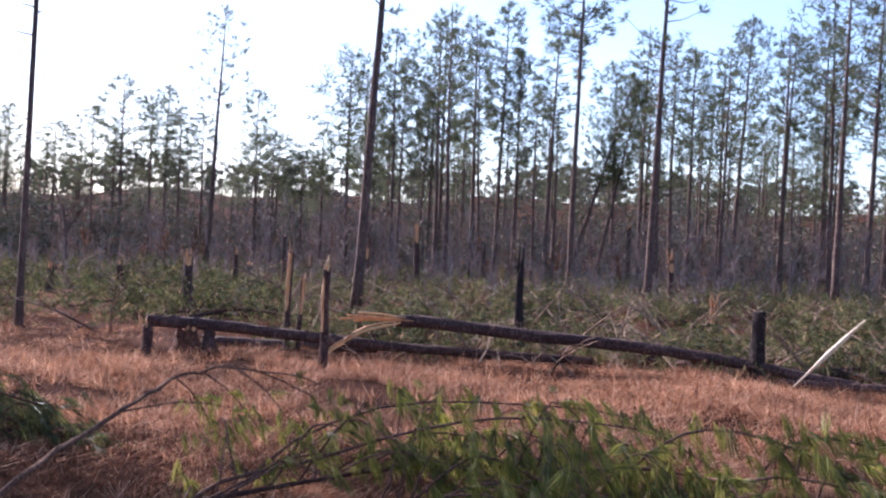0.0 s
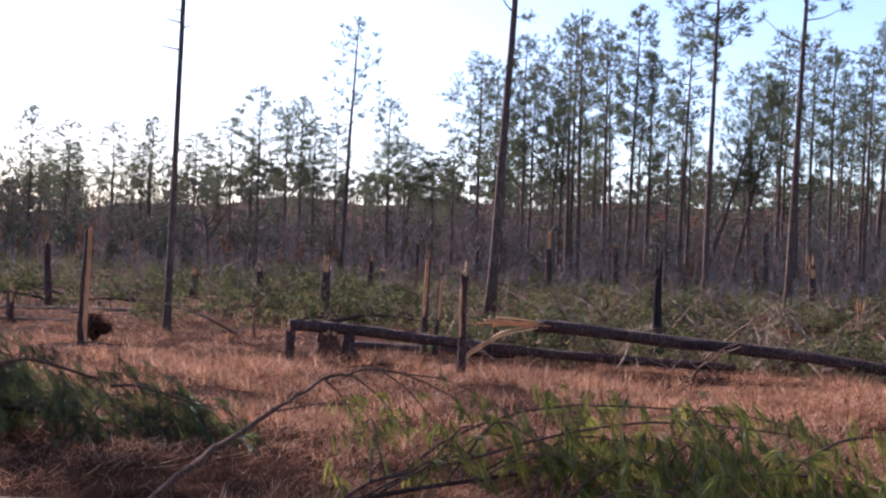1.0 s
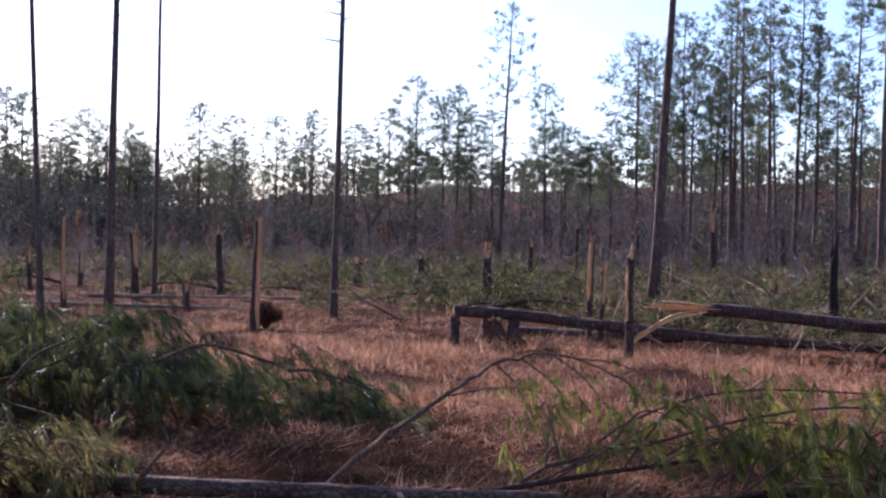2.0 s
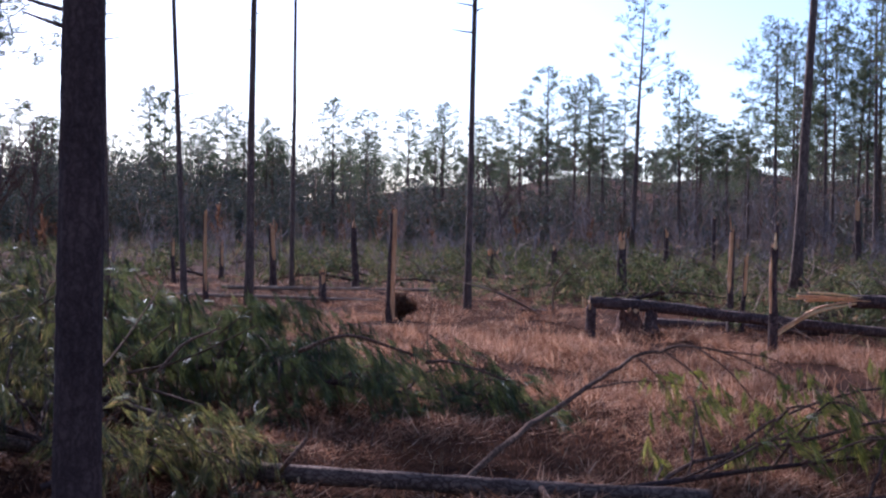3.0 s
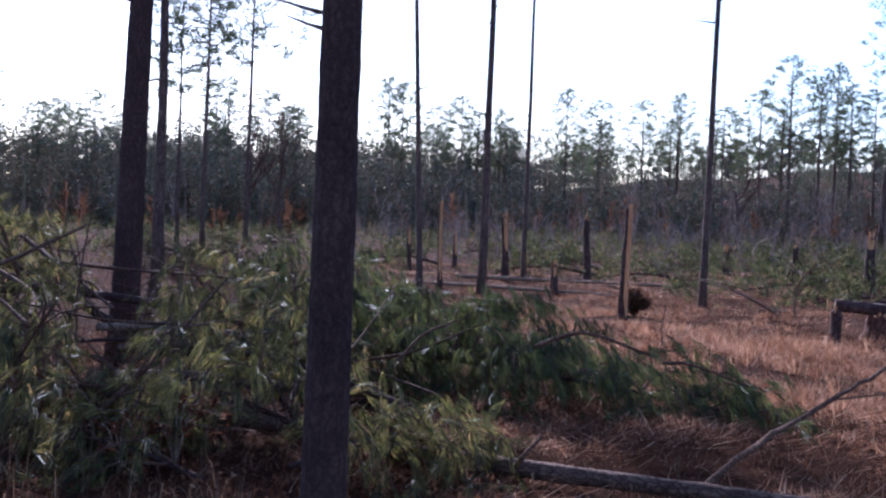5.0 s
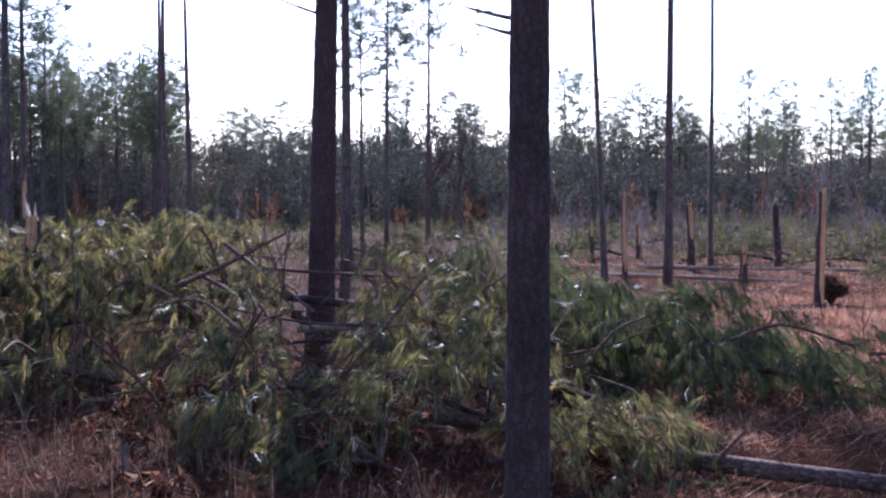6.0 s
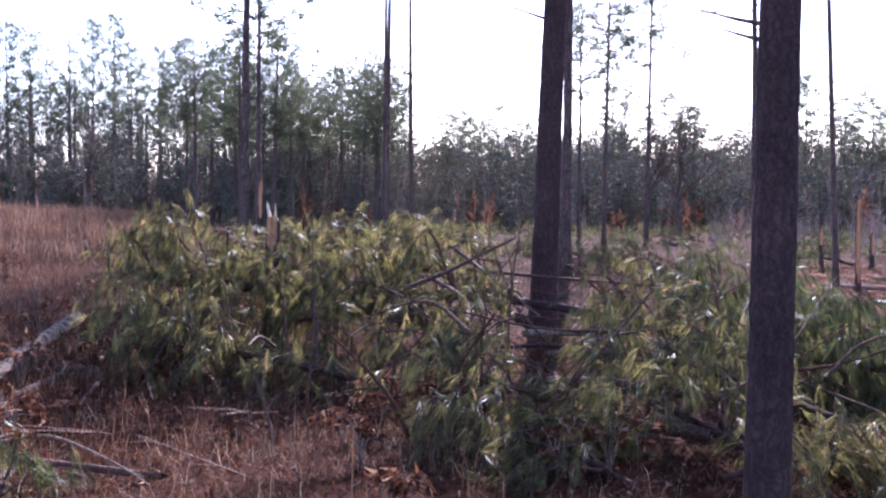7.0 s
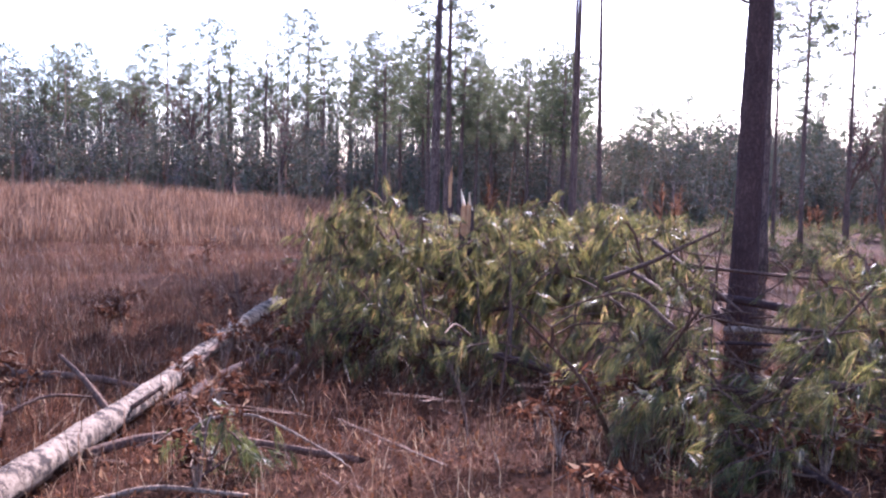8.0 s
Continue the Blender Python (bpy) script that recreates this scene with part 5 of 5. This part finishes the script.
def far_woods(name, seed, regions, label, mat):
    """Distant mixed woods: stems and clumps of foliage."""
    rng = np.random.default_rng(seed)
    g = Geo()
    for count, near, far, left0, left1, low, high in regions:
        p = sector(rng, count, near, far, left0, left1)
        h = low + (high - low) * rng.random(count)
        across = np.column_stack([p[:, 1], -p[:, 0], 0 * h]) / np.hypot(p[:, 0], p[:, 1])[:, None] * 0.08
        tip = p + np.column_stack([rng.standard_normal((count, 2)) * 0.3, h])
        g.add_tris(np.stack([p - across, p + across, tip], 1).reshape(-1, 3))
        balls, k, size, wide = (7, 1, 0.3, 0.03) if near < 106 else (4, 2, 0.55, 0.08) if near < 190 else (4, 2, 1.1, 0.16)
        u = (np.arange(balls) + rng.random((count, balls))) / balls
        r = h[:, None] * 0.15 * np.sqrt(np.clip(1.04 - u**2.2, 0, 1)) * np.sqrt(rng.random((count, balls)))
        a = rng.random((count, balls)) * 6.28
        hub = np.stack([p[:, :1] + r * np.cos(a), p[:, 1:2] + r * np.sin(a), p[:, 2:] + h[:, None] * (0.22 + 0.76 * u)], -1)
        off = unit(rng.standard_normal((count, balls, k, 3))) * [1, 1, 0.8]
        spots = (hub[:, :, None] + off * (0.055 * h[:, None, None, None] + 0.1)).reshape(-1, 3)
        tufts(g, spots, off.reshape(-1, 3) + [0, 0, 0.4], 4, size, wide, 0.8, 0.0, rng)
        sprays(g, hub.reshape(-1, 3), np.repeat(0.065 * h + 0.18, balls), 28 if near < 106 else 22, size * 0.85, size * 0.32, rng)
    tagged(new(name, g.mesh(name, mat)), label, "woods", kind="stuff")


far_woods("far_woods", 88, [(300, 108, 185, -34, 8, 4.5, 9.0), (260, 190, 262, -34, 4, 5.0, 8.5), (420, 262, 300, -36, 64, 6.0, 11.0), (130, 76, 108, -33, 6, 3.0, 6.5), (300, 125, 190, 6, 62, 4.5, 8.5), (200, 190, 262, 2, 62, 5.0, 8.5), (340, 100, 160, 56, 92, 6.0, 10.5), (380, 74, 115, 24, 62, 4.5, 9.0), (320, 58, 80, 20, 62, 1.5, 4.5), (170, 62, 78, 32, 66, 3.0, 6.0), (150, 84, 104, 32, 62, 4.0, 7.0), (220, 60, 76, 60, 92, 2.0, 5.0), (240, 58, 85, -32, 22, 1.2, 3.8), (40, 80, 118, 29, 52, 6.0, 9.0), (190, 70, 110, -32, 24, 2.5, 5.5), (320, 70, 105, 58, 92, 5.0, 9.5)], "distant mixed pine and leafless woods", WOODS)


# ---------------------------------------------------------------- dead weeds and arched stems by the pale trunk
def dead_weed(x, y, size, seed, label, curl=1.0):
    """A dry weed: a spray of bowed stems with a few curled leaves."""
    rng = np.random.default_rng(seed)
    z = float(ground_z(x, y))
    ob = thing("dead_weed", x, y, z, label, "weed", "dead weeds")
    g, lv = Geo(), Geo()
    spots = []
    for k in range(int(rng.integers(5, 9))):
        a, h = rng.random() * 6.28, size * (0.6 + 0.6 * rng.random())
        way = np.array([math.cos(a), math.sin(a), 0])
        c = curve_points([(0, 0, -0.02), way * h * 0.2 + [0, 0, h * 0.7], way * h * (0.4 + 0.3 * curl) + [0, 0, h * (0.95 - 0.3 * curl)]], 8)
        tube(g, c, [0.006, 0.003], 4, 0, None, False)
        spots += [along(c, np.array([w]))[0] for w in 0.4 + 0.6 * rng.random(5)]
    part("spray", g, STICK, ob, kind="stuff")
    tufts(lv, spots, rng.standard_normal((len(spots), 3)), 4, 0.09, 0.03, 0.6, 0.2, rng)
    part("foliage", lv, STRAW, ob, "curled dry leaves", kind="stuff")


def dead_weeds():
    rng = np.random.default_rng(95)
    for k, (x, y, _) in enumerate(np.vstack([sector(rng, 26, 6.3, 15, 60, 88), sector(rng, 12, 6.0, 9.0, 47, 62), sector(rng, 14, 15, 26, 60, 80)])):
        dead_weed(x, y, 0.28 + 0.35 * rng.random(), 300 + k, "dry pale weed with bowed stems")


def dark_bush(x, y, wide, tall, seed, label):
    """A low dense bush of dead twigs with a rounded, uneven outline."""
    rng = np.random.default_rng(seed)
    ob = thing("dead_bush", x, y, float(ground_z(x, y)), label, "bush")
    g, lv = Geo(), Geo()
    hubs = []
    for k in range(46):
        a, tilt = rng.random() * 6.28, rng.random() ** 0.6 * 1.25
        h = tall * (0.72 + 0.3 * rng.random())
        way = np.array([math.cos(a) * math.sin(tilt) * wide / tall * 0.62, math.sin(a) * math.sin(tilt) * wide / tall * 0.62, math.cos(tilt)])
        c = curve_points([(0, 0, -0.03), way * h * 0.55 + rng.standard_normal(3) * 0.02 + [0, 0, 0.03], way * h + [0, 0, 0.02]], 6)
        tube(g, c, [0.007, 0.003], 4, 0, None, False)
        hubs += [along(c, np.array([w]))[0] for w in 0.3 + 0.7 * rng.random(4)]
    part("stem", g, BURNT, ob, kind="stuff")
    hubs = np.array(hubs)
    hubs[:, 2] = np.maximum(hubs[:, 2], 0.05)
    sprays(lv, hubs, np.full(len(hubs), 0.06), 22, 0.075, 0.016, rng)
    part("foliage", lv, RUST, ob, "dark withered leaves", kind="stuff")


dead_weeds()
dark_bush(-7.19, 16.11, 0.47, 0.43, 131, "low rounded dark dead bush beside a broken trunk")
fallen_log([(-7.1, 1.65, 0.03), (-7.35, 1.7, 0.22), (-7.2, 2.05, 0.3), (-6.9, 2.5, 0.05)], [0.012, 0.007], 55, "thin grey stem bowed into an arch", STICK, (), "fallen_branch")
fallen_log([(-9.6, 2.35, 0.24), (-10.6, 2.85, 0.27), (-11.9, 3.45, 0.3)], [0.022, 0.014], 56, "dark branch resting along a pale trunk", TWIG, (), "fallen_branch")
fallen_log([(-8.9, 1.95, 0.05), (-10.2, 2.9, 0.1), (-11.6, 4.1, 0.12)], [0.05, 0.03], 57, "dark stem lying under a pale trunk", BARK_DARK, (), "fallen_branch")
fallen_log([(-7.9, 0.55, 0.03), (-8.6, 0.75, 0.14), (-9.6, 0.8, 0.2)], [0.03, 0.018], 58, "dark forked branch beside a pale trunk", TWIG, [([(-8.6, 0.75, 0.14), (-8.9, 1.1, 0.2), (-9.0, 1.5, 0.14)], 0.015)], "fallen_branch")
fallen_log([(-5.52, 5.1, 0.3), (-5.43, 5.46, 0.24), (-5.34, 5.8, 0.16)], [0.045, 0.05], 59, "sunlit grey log end among green needles", BARK_GREY, (), "fallen_log")
fallen_log([(-5.2, 12.3, -0.02), (-5.22, 12.3, 0.35), (-5.18, 12.32, 0.62)], [0.008, 0.004], 91, "thin dead sapling stem standing in grass", TWIG, [([(-5.21, 12.3, 0.2), (-5.12, 12.3, 0.4), (-5.1, 12.3, 0.55)], 0.005)], "dead_sapling")
fallen_log([(-3.55, 7.1, -0.02), (-3.5, 7.12, 0.2), (-3.4, 7.15, 0.3)], [0.007, 0.003], 92, "thin dead sapling stem standing in grass", TWIG, (), "dead_sapling")
fallen_log([(-8.05, 4.3, -0.02), (-8.0, 4.35, 0.7), (-8.1, 4.4, 1.45)], [0.011, 0.004], 93, "thin leafless sapling rising through a fallen crown", TWIG, [([(-8.02, 4.35, 0.8), (-7.95, 4.5, 1.05), (-7.9, 4.6, 1.2)], 0.005), ([(-8.05, 4.37, 1.05), (-8.2, 4.3, 1.25), (-8.3, 4.3, 1.35)], 0.004)], "dead_sapling")
fallen_log([(-7.1, 5.6, -0.02), (-7.12, 5.6, 0.9), (-7.05, 5.7, 1.75)], [0.012, 0.004], 94, "thin leafless sapling rising through a fallen crown", TWIG, [([(-7.1, 5.62, 1.0), (-7.0, 5.5, 1.25), (-6.95, 5.4, 1.4)], 0.005), ([(-7.08, 5.66, 1.3), (-7.2, 5.7, 1.5), (-7.3, 5.7, 1.6)], 0.004)], "dead_sapling")
fallen_log([(-9.0, 6.2, 1.0), (-8.2, 6.0, 0.85), (-7.4, 5.4, 0.75)], [0.023, 0.013], 96, "bare dark limb slanting out of a fallen crown", TWIG, (), "fallen_branch")
fallen_log([(-9.7, 7.0, 1.25), (-8.7, 6.7, 1.0), (-7.9, 6.6, 0.7)], [0.023, 0.013], 97, "bare dark limb slanting out of a fallen crown", TWIG, (), "fallen_branch")
fallen_log([(-10.3, 7.7, 0.95), (-9.3, 8.0, 0.9), (-8.3, 8.6, 0.85)], [0.023, 0.013], 98, "bare dark limb slanting out of a fallen crown", TWIG, (), "fallen_branch")
fallen_log([(-8.2, 6.7, 0.5), (-7.5, 6.9, 0.55), (-6.7, 7.2, 0.5)], [0.035, 0.025], 99, "sunlit bare limb among fallen needles", STICK, (), "fallen_branch")


fallen_log([(-5.13, 6.91, 0.5), (-4.98, 7.01, 0.7), (-4.8, 7.12, 0.8)], [0.014, 0.008], 111, "dark curved limb rising out of a fallen crown", TWIG, (), "fallen_branch")
fallen_log([(-4.2, 7.3, 0.66), (-3.98, 7.4, 0.76), (-3.82, 7.48, 0.77), (-3.5, 7.62, 0.66)], [0.016, 0.01], 112, "thin brown limb arching over dark needles", BRANCH, (), "fallen_branch")
fallen_log([(-3.45, 7.9, 0.56), (-3.25, 7.96, 0.56), (-2.9, 8.1, 0.44)], [0.014, 0.008], 113, "thin brown limb arching over dark needles", BRANCH, (), "fallen_branch")
fallen_log([(-7.95, 5.2, 1.0), (-7.74, 5.5, 1.15), (-7.63, 5.66, 1.25), (-7.45, 5.9, 1.4)], [0.02, 0.011], 114, "dark limb slanting up out of a fallen crown", TWIG, [([(-7.63, 5.66, 1.25), (-7.6, 5.8, 1.22), (-7.5, 6.0, 1.2)], 0.008)], "fallen_branch")
fallen_log([(-6.9, 5.8, 0.52), (-6.59, 6.12, 0.55), (-6.3, 6.42, 0.48)], [0.03, 0.022], 115, "dark limb lying across fallen needles", TWIG, (), "fallen_branch")
fallen_log([(-6.3, 5.25, 0.44), (-5.89, 5.7, 0.43), (-5.71, 6.02, 0.36), (-5.45, 6.5, 0.3)], [0.042, 0.03], 116, "dark stem lying under fallen needles, lit along its top", BARK_GREY, (), "fallen_log")
fallen_log([(-6.25, 6.48, 0.6), (-6.09, 6.62, 0.6), (-5.9, 6.8, 0.55)], [0.03, 0.024], 117, "short sunlit limb end among needles", BRANCH, (), "fallen_branch")


def heap_limbs(seed, count, near, far, left0, left1, low, high):
    """Bare limbs sticking out of the heaped crowns."""
    rng = np.random.default_rng(seed)
    for k, (x, y, z) in enumerate(sector(rng, count, near, far, left0, left1)):
        a, ln, h = rng.random() * 6.28, 0.7 + 1.1 * rng.random(), low + (high - low) * rng.random()
        way = np.array([math.cos(a), math.sin(a), 0])
        mid = np.array([x, y, z + h])
        end = mid + way * ln * 0.6 + [0, 0, 0.25 * rng.normal()]
        fork = mid + way * ln * 0.2
        fallen_log([tuple(mid - way * ln * 0.5 - [0, 0, 0.1]), tuple(mid + rng.standard_normal(3) * 0.05), tuple(end)], [0.009 + 0.009 * rng.random(), 0.004], seed * 50 + k, "bare brown limb sticking out of a fallen crown", BRANCH, [([tuple(fork), tuple(fork + [0.1 * rng.normal(), 0.1 * rng.normal(), 0.14]), tuple(fork + [0.3 * rng.normal(), 0.3 * rng.normal(), 0.25])], 0.005)], "fallen_branch")


heap_limbs(8, 15, 7.4, 11.5, 42, 66, 0.35, 1.0)
heap_limbs(9, 4, 8.4, 9.4, 26, 40, 0.4, 0.6)
fallen_crown([(-6.75, 1.5, 0.03), (-6.9, 1.75, 0.1), (-7.1, 2.0, 0.16)], 0.01, 7, 0.3, 0.25, 59, "small green pine sprig beside a pale trunk", NEEDLE_DEEP, per=26, length=0.16, width=0.004, spacing=0.1, hang=0.7, down=0.3)
